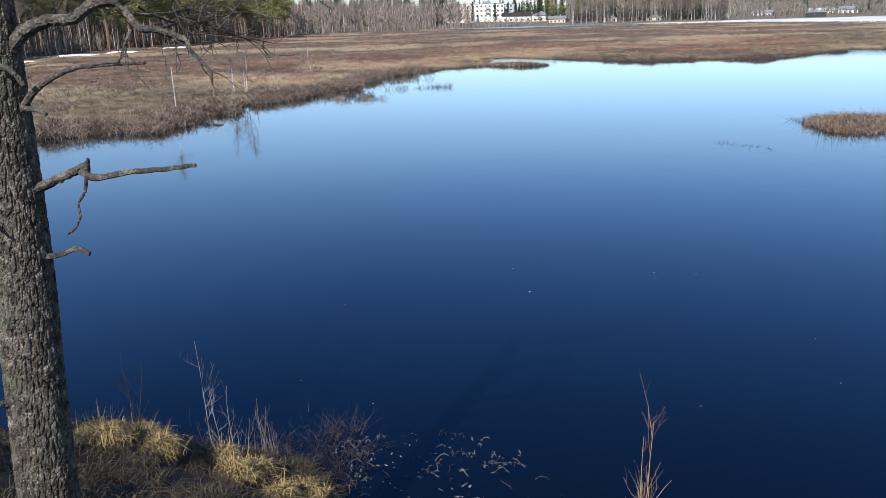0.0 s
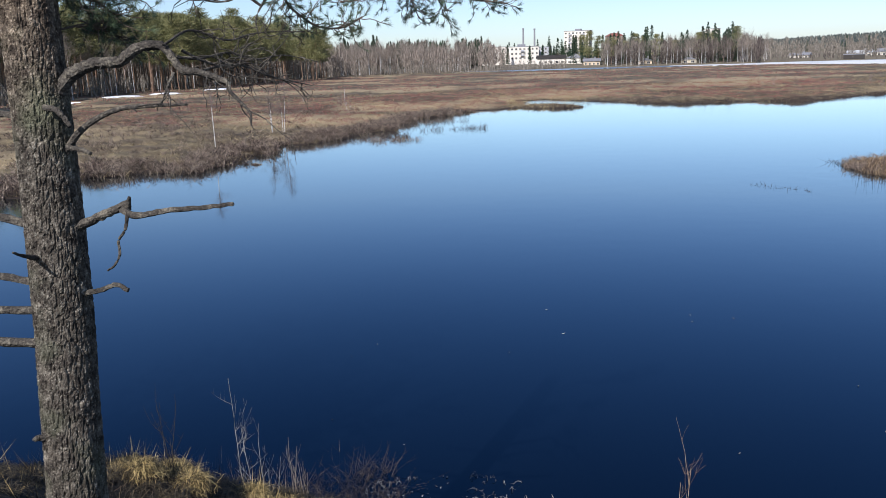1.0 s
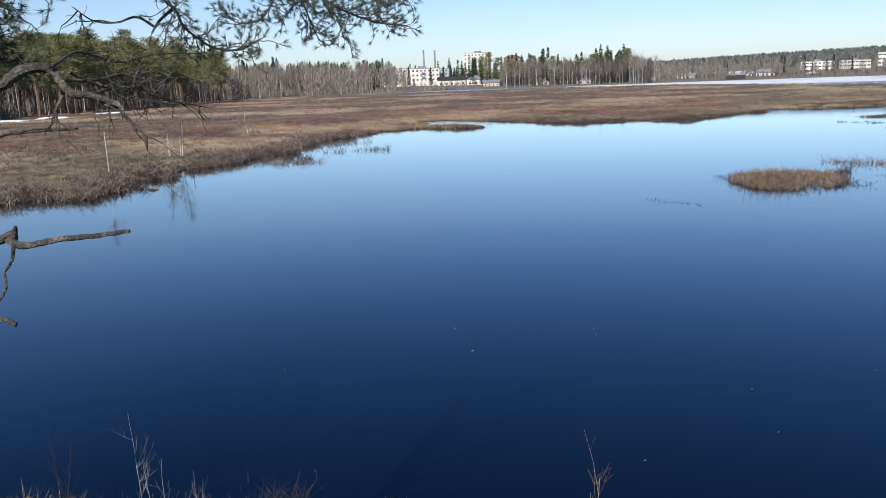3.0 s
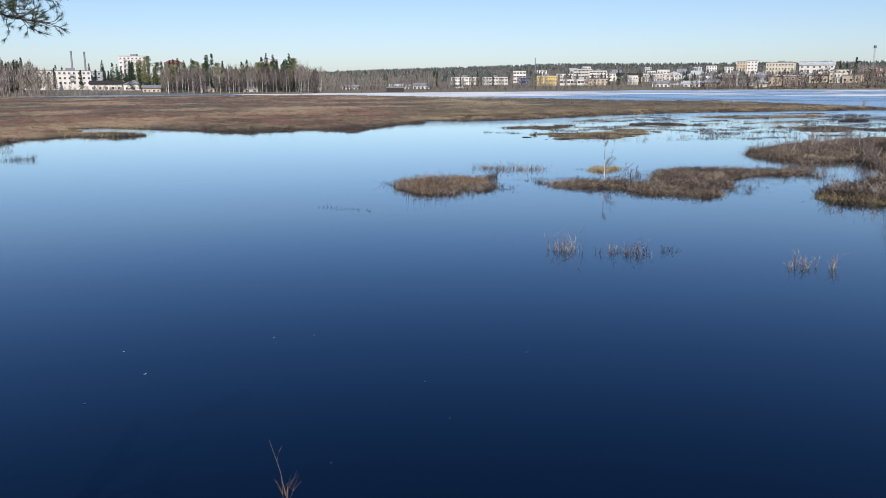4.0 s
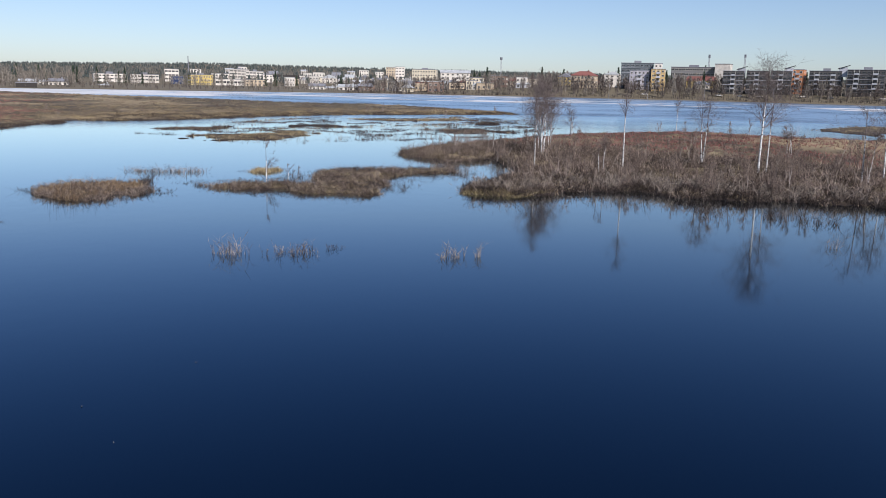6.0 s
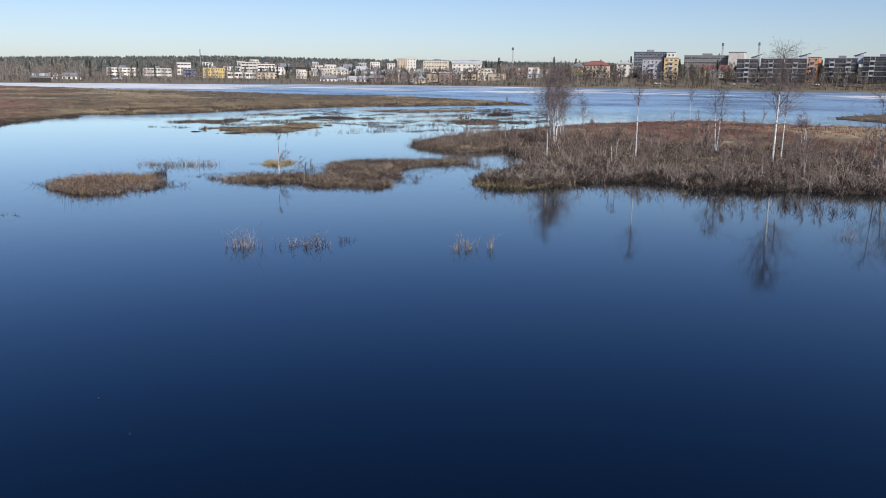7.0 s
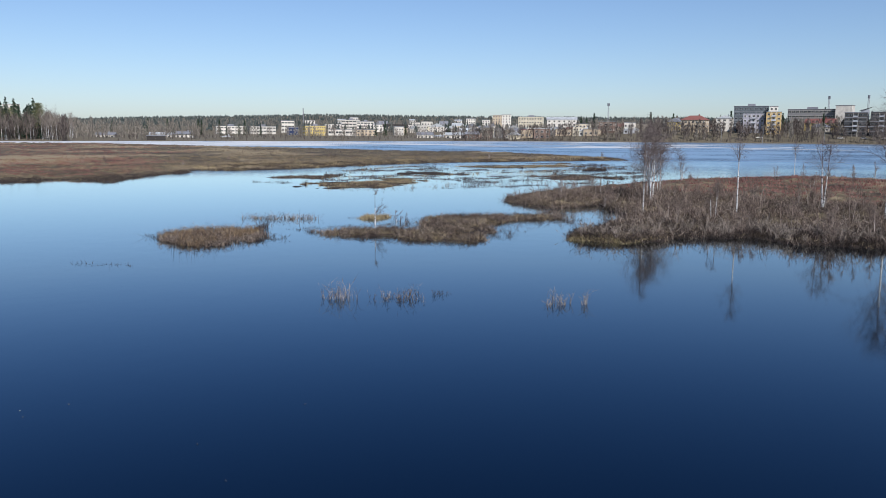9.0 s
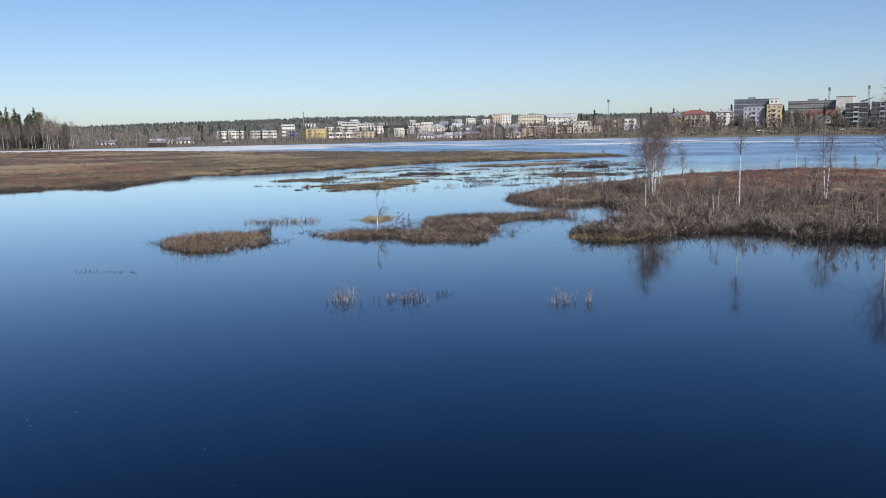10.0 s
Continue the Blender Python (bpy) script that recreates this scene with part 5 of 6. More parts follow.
LEAF = surface("bleached_leaf", [(0.12, 0.105, 0.085), (0.26, 0.23, 0.19), (0.45, 0.41, 0.35)], 5, 0.6, island=0.6)
DULL_LEAF = surface("sodden_stalks", [(0.05, 0.047, 0.042), (0.12, 0.11, 0.095), (0.26, 0.245, 0.215)], 5, 0.6, island=0.6)
DRIFT = [(-1.5, 8.4), (-1.6, 9.6), (-0.3, 10), (0.8, 9.3), (1.5, 7.8), (0.6, 7.5), (-0.6, 8)]
floating("floating_leaves", DRIFT, 110, 0.02, DULL_LEAF, "bleached dead leaves floating by the bank", 60)


def drowned_stalks(region, n, seed):
    """Curled stalks and sprigs that break the surface and sink back."""
    bag = Bag()
    for x, y in scatter(region, n, 0, 9, 0.7, 0.5, seed):
        a, size = rng.random() * 6.28, 0.04 + 0.26 * rng.random() ** 2
        u = np.linspace(0, 1, 7)
        curl = a + np.cumsum(rng.normal(size=7) * 0.45)
        line = np.c_[np.cumsum(np.cos(curl)) * size / 6, np.cumsum(np.sin(curl)) * size / 6, -0.012 + (0.02 + 0.05 * rng.random()) * np.sin(np.pi * u)] + [x, y, 0]
        bag.tube(line, np.full(7, 0.0014) + 0.0014 * rng.random(), 4)
        m = 4
        p = line[rng.integers(1, 6, m)]
        bag.blades(p, p + rng.normal(size=(m, 3)) * [0.03, 0.03, 0.012], np.full(m, 0.006))
    tagged(new("drowned_stalks", bag.mesh("drowned_stalks", DULL_LEAF)), "pale curled drowned stalks breaking the water by the bank", "stalks", kind="stuff")


drowned_stalks(DRIFT, 150, 61)
drowned_stalks([(-0.3, 7.6), (0.2, 8.1), (1.3, 7.5), (2.0, 7.1), (1.9, 6.7), (0.6, 7.2)], 60, 88)
floating("floating_specks", [(-4, 11), (-4, 18), (9, 16), (9, 10), (0, 10.2)], 16, 0.03, LEAF, "scattered pale leaf flecks on the open water", 62)
floating("water_plants", [(11.2, 34.6), (11.4, 33.2), (12.8, 31.6), (13.1, 32.6)], 26, 0.06, PEAT, "dark water plants breaking the surface", 63)
tufts("water_plant_stalks", scatter([(11.2, 34.6), (11.4, 33.2), (12.8, 31.6), (13.1, 32.6)], 26, 0, 9, 0.5, 0.8, 64), 0.16, 0.02, PEAT, "dark stalks of water plants", 2, 0.1, 0.5, "stalks", floor=-0.03)

# twiggy sprigs standing in open water
for x, y, n, tall, wide, coat in ((15.31, 21.2, 20, 0.52, 0.55, MOOR), (16.5, 20.1, 16, 0.32, 0.6, MOOR), (17.1, 19.5, 16, 0.34, 0.6, MOOR), (18.0, 19.4, 9, 0.22, 0.9, WET_SHADE), (19.95, 15.9, 17, 0.38, 0.6, PALE_TWIG), (20.71, 15.25, 5, 0.5, 0.16, PALE_TWIG), (31.0, 7.1, 5, 0.6, 0.25, PALE_TWIG)):
    p = np.c_[x + rng.normal(size=n) * wide * 0.45, y + rng.normal(size=n) * wide * 0.45]
    bushes("reed_sprig", p, tall, 0.012, coat, "sparse dead twigs standing in open water", 5, 0.3, "twigs", -0.05, 0.04)
for x0, y0, x1, y1, n in ((25.3, 45.3, 28.6, 42.2, 190), (-8.0, 58.6, -4.2, 58.2, 220), (-7.4, 61.5, -5.2, 60.8, 160), (-4.5, 66, 0.5, 67, 120), (22.0, 38.0, 24.2, 40.5, 120), (-6.8, 71, -1, 76, 120),
                          (40, 31, 44, 36, 140), (48, 60, 70, 58, 90), (66, 90, 86, 100, 120), (56, 78, 90, 74, 160), (60, 60, 95, 64, 160), (84, 72, 120, 78, 200)):
    u = rng.random(n)
    p = np.c_[x0 + (x1 - x0) * u, y0 + (y1 - y0) * u] + rng.normal(size=(n, 2)) * 0.05 * math.hypot(x1 - x0, y1 - y0)
    if y0 < 72:
        bushes("sparse_reeds", p[:: 3], 0.36, 0.022, MOOR if n % 40 else WET_SHADE, "sparse drowned twigs in shallow water", 6, 0.45, "twigs", -0.05, 0.12)
    else:
        tufts("sparse_reeds", p, 0.26, 0.05, HEATH if n % 40 else STRAW, "sparse reeds and drowned twigs in shallow water", 4, 0.16, 0.35, "reeds", floor=-0.05)


# ---- pines behind the path, whose shade falls on the bank ----
stand([far_pine(15, 0.3) for _ in range(3)], "pine_tree", "pine on the bank whose shade dapples the shore", [(-9.4, -0.9), (-16, -9)], "pines on the bank", (0.85, 1.1))


# ---- the town and the far shore ----
def wall_paint(name, c):
    d = tuple(0.72 * q for q in c)
    return surface(name, [d, c, tuple(min(1, 1.08 * q) for q in c)], 0.35, 0.85, vary=0.25)


WHITE = wall_paint("white_render", (0.66, 0.61, 0.52))
CREAM = wall_paint("cream_render", (0.66, 0.58, 0.42))
YELLOW = wall_paint("yellow_render", (0.60, 0.45, 0.14))
OCHRE = wall_paint("ochre_render", (0.48, 0.34, 0.15))
GREY = wall_paint("grey_render", (0.42, 0.42, 0.43))
BEIGE = wall_paint("beige_render", (0.55, 0.44, 0.30))
BRICK = wall_paint("dark_brick", (0.075, 0.067, 0.06))
CHARCOAL = wall_paint("charcoal_panel", (0.20, 0.195, 0.185))
TARRED = wall_paint("tarred_boards", (0.04, 0.035, 0.03))
LILAC = wall_paint("lilac_grey_render", (0.36, 0.34, 0.36))
SLATE = wall_paint("slate_panel", (0.10, 0.115, 0.12))
RED_BRICK = wall_paint("red_brick", (0.21, 0.145, 0.11))
BLUE = wall_paint("blue_panel", (0.03, 0.045, 0.10))
ORANGE = wall_paint("orange_panel", (0.52, 0.22, 0.10))
RED_ROOF = wall_paint("red_roof_tile", (0.22, 0.09, 0.07))
GREY_ROOF = wall_paint("grey_roof_felt", (0.22, 0.22, 0.23))
PALE_ROOF = wall_paint("pale_metal_roof", (0.46, 0.47, 0.46))
STEEL = surface("dull_steel", [(0.2, 0.2, 0.21), (0.3, 0.3, 0.31)], 1.0, 0.5, metal=0.6)
PANE = bpy.data.materials.new("window_pane")
PANE.use_nodes = True
PANE.node_tree.nodes["Principled BSDF"].inputs["Base Color"].default_value = (0.025, 0.03, 0.035, 1)
PANE.node_tree.nodes["Principled BSDF"].inputs["Roughness"].default_value = 0.08


def box(bag, x0, x1, y0, y1, z0, z1):
    v = np.array([(x, y, z) for x in (x0, x1) for y in (y0, y1) for z in (z0, z1)])
    bag.add(v, np.array([[0, 1, 3, 2], [4, 6, 7, 5], [0, 4, 5, 1], [2, 3, 7, 6], [0, 2, 6, 4], [1, 5, 7, 3]]))
    return bag


WINDOWS = {}


def window_meshes(w, h, trim):
    """A frame with a mullion and the pane behind it, shared by all windows of one size."""
    key = (round(w, 1), round(h, 1), trim.name)
    if key not in WINDOWS:
        w, h = key[:2]
        frame_bag, t = Bag(), 0.10
        for x0, x1, z0, z1 in ((-w / 2 - t, w / 2 + t, -t, 0), (-w / 2 - t, w / 2 + t, h, h + t), (-w / 2 - t, -w / 2, 0, h), (w / 2, w / 2 + t, 0, h), (-0.04, 0.04, 0, h)):
            box(frame_bag, x0, x1, -0.14, 0.02, z0, z1)
        WINDOWS[key] = (box(Bag(), -w / 2, w / 2, -0.07, 0.02, 0, h).mesh("window", PANE), frame_bag.mesh("window_frame", trim))
    return WINDOWS[key]


def building(x, y, w, base, top, storeys, bays, wall, label, roof="flat", roof_mat=None, depth=11.0, turn=0.0, balconies=0, name="building", side_bays=2, ribbon=0.0, storey_from=0, trim=None):
    """A house that faces the lake: wall, roof, windows; turn swings it about its middle, in degrees."""
    face = math.degrees(math.atan2(x, y))
    ob = tagged(new(name), label, "building", "buildings of the town")
    ob.matrix_basis = pose(x, y, base, 0, 0, -face + turn)
    roof_mat = roof_mat or GREY_ROOF
    h = top - base
    eaves = h if roof == "flat" else h * (0.62 if storeys < 3 else 0.78)
    child("wall", box(Bag(), -w / 2, w / 2, 0, depth, -4.0, eaves).mesh("wall", wall), ob)
    bag = Bag()
    if roof == "flat":
        box(bag, -w / 2 - 0.25, w / 2 + 0.25, -0.25, depth + 0.25, eaves, eaves + 0.35)
        if w > 14 and storeys > 2:
            box(bag, -w * 0.1, w * 0.12, depth * 0.3, depth * 0.7, eaves + 0.35, eaves + 1.9)
    elif roof == "shed":
        v = np.array([(x, y, z) for x, lift in ((-w / 2 - 0.8, 0.0), (w / 2 + 1.2, h * 0.75)) for y in (-0.8, depth + 0.5) for z in (eaves * 0.45 + lift, eaves * 0.45 + lift + 0.35)])
        bag.add(v, np.array([[0, 1, 3, 2], [4, 6, 7, 5], [0, 4, 5, 1], [2, 3, 7, 6], [0, 2, 6, 4], [1, 5, 7, 3]]))
    else:
        o = 0.6
        ridge = [(-w / 2 - o, depth / 2, h), (w / 2 + o, depth / 2, h)] if roof == "gable" else [(-w * 0.22, depth / 2, h), (w * 0.22, depth / 2, h)]
        if roof == "front":
            ridge = [(0, -o, h), (0, depth + o, h)]
        c = [(-w / 2 - o, -o, eaves), (w / 2 + o, -o, eaves), (w / 2 + o, depth + o, eaves), (-w / 2 - o, depth + o, eaves)]
        v = np.array(c + ridge)
        f = [[0, 1, 5, 4], [2, 3, 4, 5], [0, 4, 3, 3], [1, 2, 5, 5], [0, 3, 2, 1]] if roof != "front" else [[0, 4, 5, 3], [1, 2, 5, 4], [0, 1, 4, 4], [2, 3, 5, 5], [0, 3, 2, 1]]
        bag.add(v, np.array(f))
        box(bag, w * 0.15, w * 0.15 + 0.8, depth * 0.4, depth * 0.4 + 0.8, eaves, h + 0.8)
    child("roof", bag.mesh("roof", roof_mat), ob)
    if not bays:
        return ob
    sh = eaves / storeys
    ww, wh = (min(1.5, 0.42 * w / bays), min(1.3, 0.42 * sh))
    if ribbon:
        ww, wh = ribbon * w / bays, 0.36 * sh
    pane, rim = window_meshes(ww, wh, trim or WHITE)
    for s in range(storey_from, storeys):
        for b in range(bays):
            win = child("window", pane, ob)
            win.location = (-w / 2 + (b + 0.5) * w / bays, 0, s * sh + 0.3 * sh)
            child("window_frame", rim, win)
        for b in range(side_bays):
            for sx in ((-1,) if turn > 0 else (1,)):
                win = child("window", pane, ob)
                win.matrix_basis = pose(sx * w / 2, (b + 0.5) * depth / side_bays, s * sh + 0.3 * sh, 0, 0, 90 * sx)
                child("window_frame", rim, win)
    for s in range(1, storeys if trim else 0):
        child("floor_band", box(Bag(), -w / 2, w / 2, -0.35, 0.0, s * sh - 0.14, s * sh + 0.10).mesh("floor_band", GREY), ob)
    for k in range(balconies):
        bx = -w / 2 + (k + 0.5) * w / balconies
        for s in range(1, storeys):
            slab = Bag()
            box(slab, bx - 1.5, bx + 1.5, -1.5, 0, s * sh - 0.1, s * sh + 0.1)
            box(slab, bx - 1.5, bx + 1.5, -1.5, -1.42, s * sh + 0.1, s * sh + 1.0)
            child("balcony", slab.mesh("balcony", GREY), ob)
        post = Bag()
        for sx in (-1.5, 1.38):
            box(post, bx + sx, bx + sx + 0.12, -1.5, -1.38, -1, h)
        child("balcony_post", post.mesh("balcony_post", WHITE), ob)
    return ob


# right-hand shore
building(521, 297, 17.0, 4.0, 18.6, 4, 7, BEIGE, "beige four-storey block with a red hipped roof", "hip", RED_ROOF, turn=-14)
building(549, 288, 12.2, 8.9, 19.1, 3, 3, WHITE, "white gabled house among bare trees", "front", PALE_ROOF)
building(539.7, 262, 13.6, 3.9, 19.6, 5, 5, LILAC, "pale grey five-storey block of flats behind bare trees", balconies=1)
building(556.8, 272.5, 22.9, 5.0, 25.3, 6, 7, SLATE, "dark slate-coloured block of flats with a stepped top storey", ribbon=0.6, trim=GREY)
building(558.7, 257.0, 5.4, 5.0, 25.0, 6, 2, WHITE, "white stair tower of a block of flats")
building(540.6, 248.4, 9.5, 6.0, 20.6, 5, 3, OCHRE, "yellow-sided five-storey block of flats", balconies=1)
building(628, 260, 32.9, 10.6, 24.7, 4, 12, CHARCOAL, "long dark-glazed office block", turn=-6, ribbon=0.86)
building(627, 236, 11.1, 11.0, 27.1, 4, 0, WHITE, "blank white gable of a block", turn=-10)
building(594, 240, 20.0, 8.6, 17.2, 2, 4, YELLOW, "yellow house with a red tiled roof", "gable", RED_ROOF, turn=-16)
for i in range(3):
    building(552 + 5 * i, 200 - 14 * i, 13.0, 5.2, 19.9 + 0.2 * i, 5, 5, BRICK, "dark glazed block of flats with white balcony towers", turn=-6, balconies=1, side_bays=3, ribbon=0.72, trim=CHARCOAL)
building(567, 163, 7.5, 6.1, 21.4, 5, 2, ORANGE, "orange-panelled block of flats", turn=-8, balconies=1)
building(567, 146, 19.0, 6.2, 20.6, 5, 7, BRICK, "dark glazed block of flats with white balcony towers", turn=-6, balconies=2, ribbon=0.72, trim=CHARCOAL)
building(567, 122, 21.4, 6.7, 21.4, 5, 8, BRICK, "dark glazed block of flats with white balcony towers", turn=-6, balconies=2, ribbon=0.72, trim=CHARCOAL)
building(572, 92, 26.0, 6.7, 20.8, 5, 9, BRICK, "dark glazed block of flats with white balcony towers", turn=-6, balconies=2, ribbon=0.72, trim=CHARCOAL)
for x, y, z in ((556, 196, 21.0), (565, 168, 21.8), (569, 136, 22.2)):
    building(x, y, 5.0, z - 1.0, z + 2.0, 1, 0, GREY, "slanted dark roof housing on a block of flats", "shed", TARRED, depth=5, name="roof_housing")
# middle of the far shore
building(666, 605, 9.8, 12.7, 25.3, 4, 3, WHITE, "white block of flats on the slope")
building(645, 553, 25.0, 7.1, 22.0, 4, 9, CREAM, "long white block of flats", turn=-10)
building(595, 472, 27.1, 8.6, 20.6, 3, 6, WHITE, "large hall with a pale metal roof", "gable", PALE_ROOF)
building(495, 373, 10.6, 2.1, 12.5, 3, 4, CREAM, "cream three-storey house by the water", turn=-10)
building(505, 359, 10.6, 2.9, 14.1, 3, 3, RED_BRICK, "brick and white house by the water", turn=-10)
building(532, 318, 10.4, 3.6, 17.2, 4, 3, YELLOW, "yellow house with a gable", "front", GREY_ROOF, turn=-10)
building(460, 385, 10.3, 1.5, 6.8, 1, 3, WHITE, "white gabled cottage by the water", "gable", PALE_ROOF)
building(477, 426, 14.5, 2.1, 11.6, 2, 4, BEIGE, "beige gabled villa by the water", "front", PALE_ROOF)
building(492, 308, 6.3, 1.5, 5.4, 1, 2, WHITE, "small white boathouse at the waterline", "gable", GREY_ROOF, depth=6)
building(497, 493, 21.9, 3.8, 9.4, 1, 5, WHITE, "low white hall near the shore", "gable", PALE_ROOF)
for i in range(4):
    building(436 + 11 * i, 468 - 11 * i, 8.0, 0.4, 3.6, 1, 2, WHITE, "white boat shed at the waterline", "gable", PALE_ROOF, depth=6)
# left of it
building(375, 683, 26.5, 1.5, 10.0, 3, 8, WHITE, "white three-storey school wing", turn=8, ribbon=0.7)
building(400, 669, 24.0, 1.0, 10.0, 3, 8, WHITE, "white three-storey school wing", turn=8, ribbon=0.7)
building(441, 691, 12.7, 1.7, 15.8, 4, 4, WHITE, "white block with dark window bands", ribbon=0.8)
building(418, 647, 10.5, 1.6, 9.0, 2, 4, BLUE, "blue-panelled hall near the shore")
building(424, 618, 19.0, 1.6, 10.6, 3, 9, YELLOW, "bright yellow three-storey house by the shore", turn=14, roof="flat", side_bays=4)
building(560, 828, 11.9, 13.0, 18.8, 2, 3, WHITE, "white house on the hillside")
building(524, 731, 17.8, 7.1, 13.5, 2, 5, WHITE, "white low block behind the shore")
building(451, 612, 28.4, 2.6, 7.5, 1, 9, WHITE, "long low white shed by the water", ribbon=0.8)
building(540, 720, 19.8, 6.1, 18.4, 4, 5, WHITE, "stepped white block behind the shore", ribbon=0.8)
building(546, 722, 9.0, 17.6, 21.2, 1, 3, WHITE, "upper storey of the stepped white block")
building(522, 671, 17.2, 7.2, 16.1, 3, 5, WHITE, "white block with dark window bands", ribbon=0.8)
building(467, 599, 18.4, 1.6, 7.5, 2, 5, BEIGE, "low beige shop building by the water")
building(532, 663, 9.5, 6.9, 13.1, 2, 3, WHITE, "white house behind the shore")
building(710, 704, 11.5, 13.2, 22.5, 3, 4, WHITE, "white block of flats on the slope")
building(687, 656, 9.1, 11.9, 20.2, 3, 3, WHITE, "white block of flats on the slope")
building(733, 680, 13.0, 17.3, 26.6, 3, 4, BEIGE, "beige block of flats on the slope")
for x, y, w, z in ((767, 923, 14, 19), (790, 905, 12, 20), (828, 868, 15, 20), (700, 960, 10, 24), (640, 1010, 12, 26), (560, 1060, 10, 25), (740, 1010, 14, 30), (840, 960, 12, 31), (900, 920, 14, 31), (980, 900, 12, 33)):
    building(x, y, w * 0.8, z - 10, z - 5.0, 2, 3, WHITE, "small white house on the wooded hill", "gable", PALE_ROOF)
building(247, 456, 6.6, 0.5, 2.8, 1, 0, WHITE, "white tent-roofed kiosk by the water", "front", PALE_ROOF)
building(185, 417, 9.5, 0.1, 2.6, 1, 0, TARRED, "dark low boathouse at the shore", depth=6)
# small houses between them, on the rising shore
g = np.random.default_rng(77)
COATS = ((WHITE, "white"), (CREAM, "cream"), (BEIGE, "beige"), (GREY, "grey"), (BEIGE, "sand-coloured"), (RED_BRICK, "brick"), (CHARCOAL, "dark grey"))
TOPS = ((RED_ROOF, "red roof"), (GREY_ROOF, "grey roof"), (PALE_ROOF, "pale metal roof"), (TARRED, "black roof"))
for i in range(64):
    az = 44.5 + 17.5 * (i + g.random()) / 64 if i < 46 else 58 + 24 * g.random()
    s = 12 + 150 * g.random() ** 0.8
    r = float(far_shore(az)) + s
    x, y = r * math.sin(math.radians(az)), r * math.cos(math.radians(az))
    z = float(height(np.array([x]), np.array([y]))[0])
    (coat, hue), (top, cover) = COATS[int(7 * g.random() ** 1.5)], TOPS[(0, 1, 1, 1, 2, 2, 3, 3)[g.integers(8)]]
    shape = ("gable", "front", "hip", "flat")[g.integers(4)]
    high = 4.0 + 3.6 * g.random()
    building(x, y, 6 + 6 * g.random(), z - 0.5, z + high, 1 if high < 6 else 2, 3, coat, f"{hue} house with a {cover} on the far shore", shape, top, 8 + 3 * g.random(), -18 + 30 * g.random(), name="house", side_bays=1)
for i in range(24):
    az = 38.5 + 8.5 * (i + g.random()) / 24
    r = 765 + 200 * g.random()
    x, y = r * math.sin(math.radians(az)), r * math.cos(math.radians(az))
    z = float(height(np.array([x]), np.array([y]))[0])
    (coat, hue), (top, cover) = COATS[int(4 * g.random() ** 2)], TOPS[1 + g.integers(3)]
    high = 5.0 + 4.5 * g.random()
    building(x, y, 8 + 8 * g.random(), z - 0.5, z + high, 2, 4, coat, f"{hue} house with a {cover} on the rising far shore", ("gable", "front", "flat")[g.integers(3)], top, 9, -15 + 30 * g.random(), name="house", side_bays=1)
for az, r, w, high in ((20.8, 515, 10, 3.6), (24.2, 530, 13, 4), (25.7, 520, 10, 4.5), (42.0, 600, 11, 5), (44.2, 590, 15, 5)):
    x, y = r * math.sin(math.radians(az)), r * math.cos(math.radians(az))
    building(x, y, w, 0.6, 0.6 + high, 1, 4, WHITE, "low white house among bare trees by the shore", "gable", PALE_ROOF if w > 12 else GREY_ROOF, 9, -8, name="house", side_bays=1)
# behind the bog
building(10, 620, 21.7, 5.1, 14.8, 3, 7, WHITE, "long white three-storey block of flats", turn=9, balconies=1)
building(33, 619, 24.5, 4.7, 14.5, 3, 8, WHITE, "long white three-storey block of flats", turn=9, balconies=1)
building(51, 628, 9.2, 6.0, 13.9, 3, 3, GREY, "grey end of a block of flats", turn=9)
building(89, 755, 23.0, 4.2, 28.8, 7, 7, WHITE, "white seven-storey tower block", turn=-14, balconies=2)
building(122, 750, 16.0, 13.7, 25.8, 4, 5, RED_BRICK, "reddish block behind the trees", "hip", RED_ROOF)
building(49, 558, 18.7, 1.1, 7.7, 1, 5, WHITE, "white bungalow with a dark roof", "gable", TARRED)
building(64, 547, 12.0, 0.7, 8.1, 1, 3, WHITE, "white house with a gable to the lake", "front", GREY_ROOF)
building(64, 470, 9.0, 0.4, 4.8, 1, 4, BEIGE, "beige bungalow with a dark roof", "gable", GREY_ROOF)
building(91, 456, 7.0, 0.4, 4.2, 1, 2, BEIGE, "beige cabin between the spruces", "front", GREY_ROOF, depth=6)
building(112, 446, 7.5, 0.3, 4.0, 1, 2, CREAM, "cream cabin between the spruces", "front", GREY_ROOF, depth=6)
building(203, 732, 13.0, 8.0, 26.0, 5, 3, WHITE, "white block showing behind the spruces")


def chimney(x, y, base, top, r, label, name="chimney"):
    bag = Bag().tube(np.array([[0, 0, -3], [0, 0, (top - base) * 0.5], [0, 0, top - base - 1.5], [0, 0, top - base - 1.4], [0, 0, top - base], [0, 0, top - base]]), np.array([r, r * 0.85, r * 0.75, r * 0.95, r * 0.95, 0.01]), 12)
    ob = tagged(new(name, bag.mesh(name, GREY_ROOF)), label, name)
    ob.location = (x, y, base)


chimney(49, 899, 8, 37.9, 1.1, "tall dark factory chimney beyond the trees")
chimney(61, 898, 8, 37.2, 1.1, "tall dark factory chimney beyond the trees")
chimney(775, 1166, 17, 44.3, 0.9, "thin dark chimney on the hill")


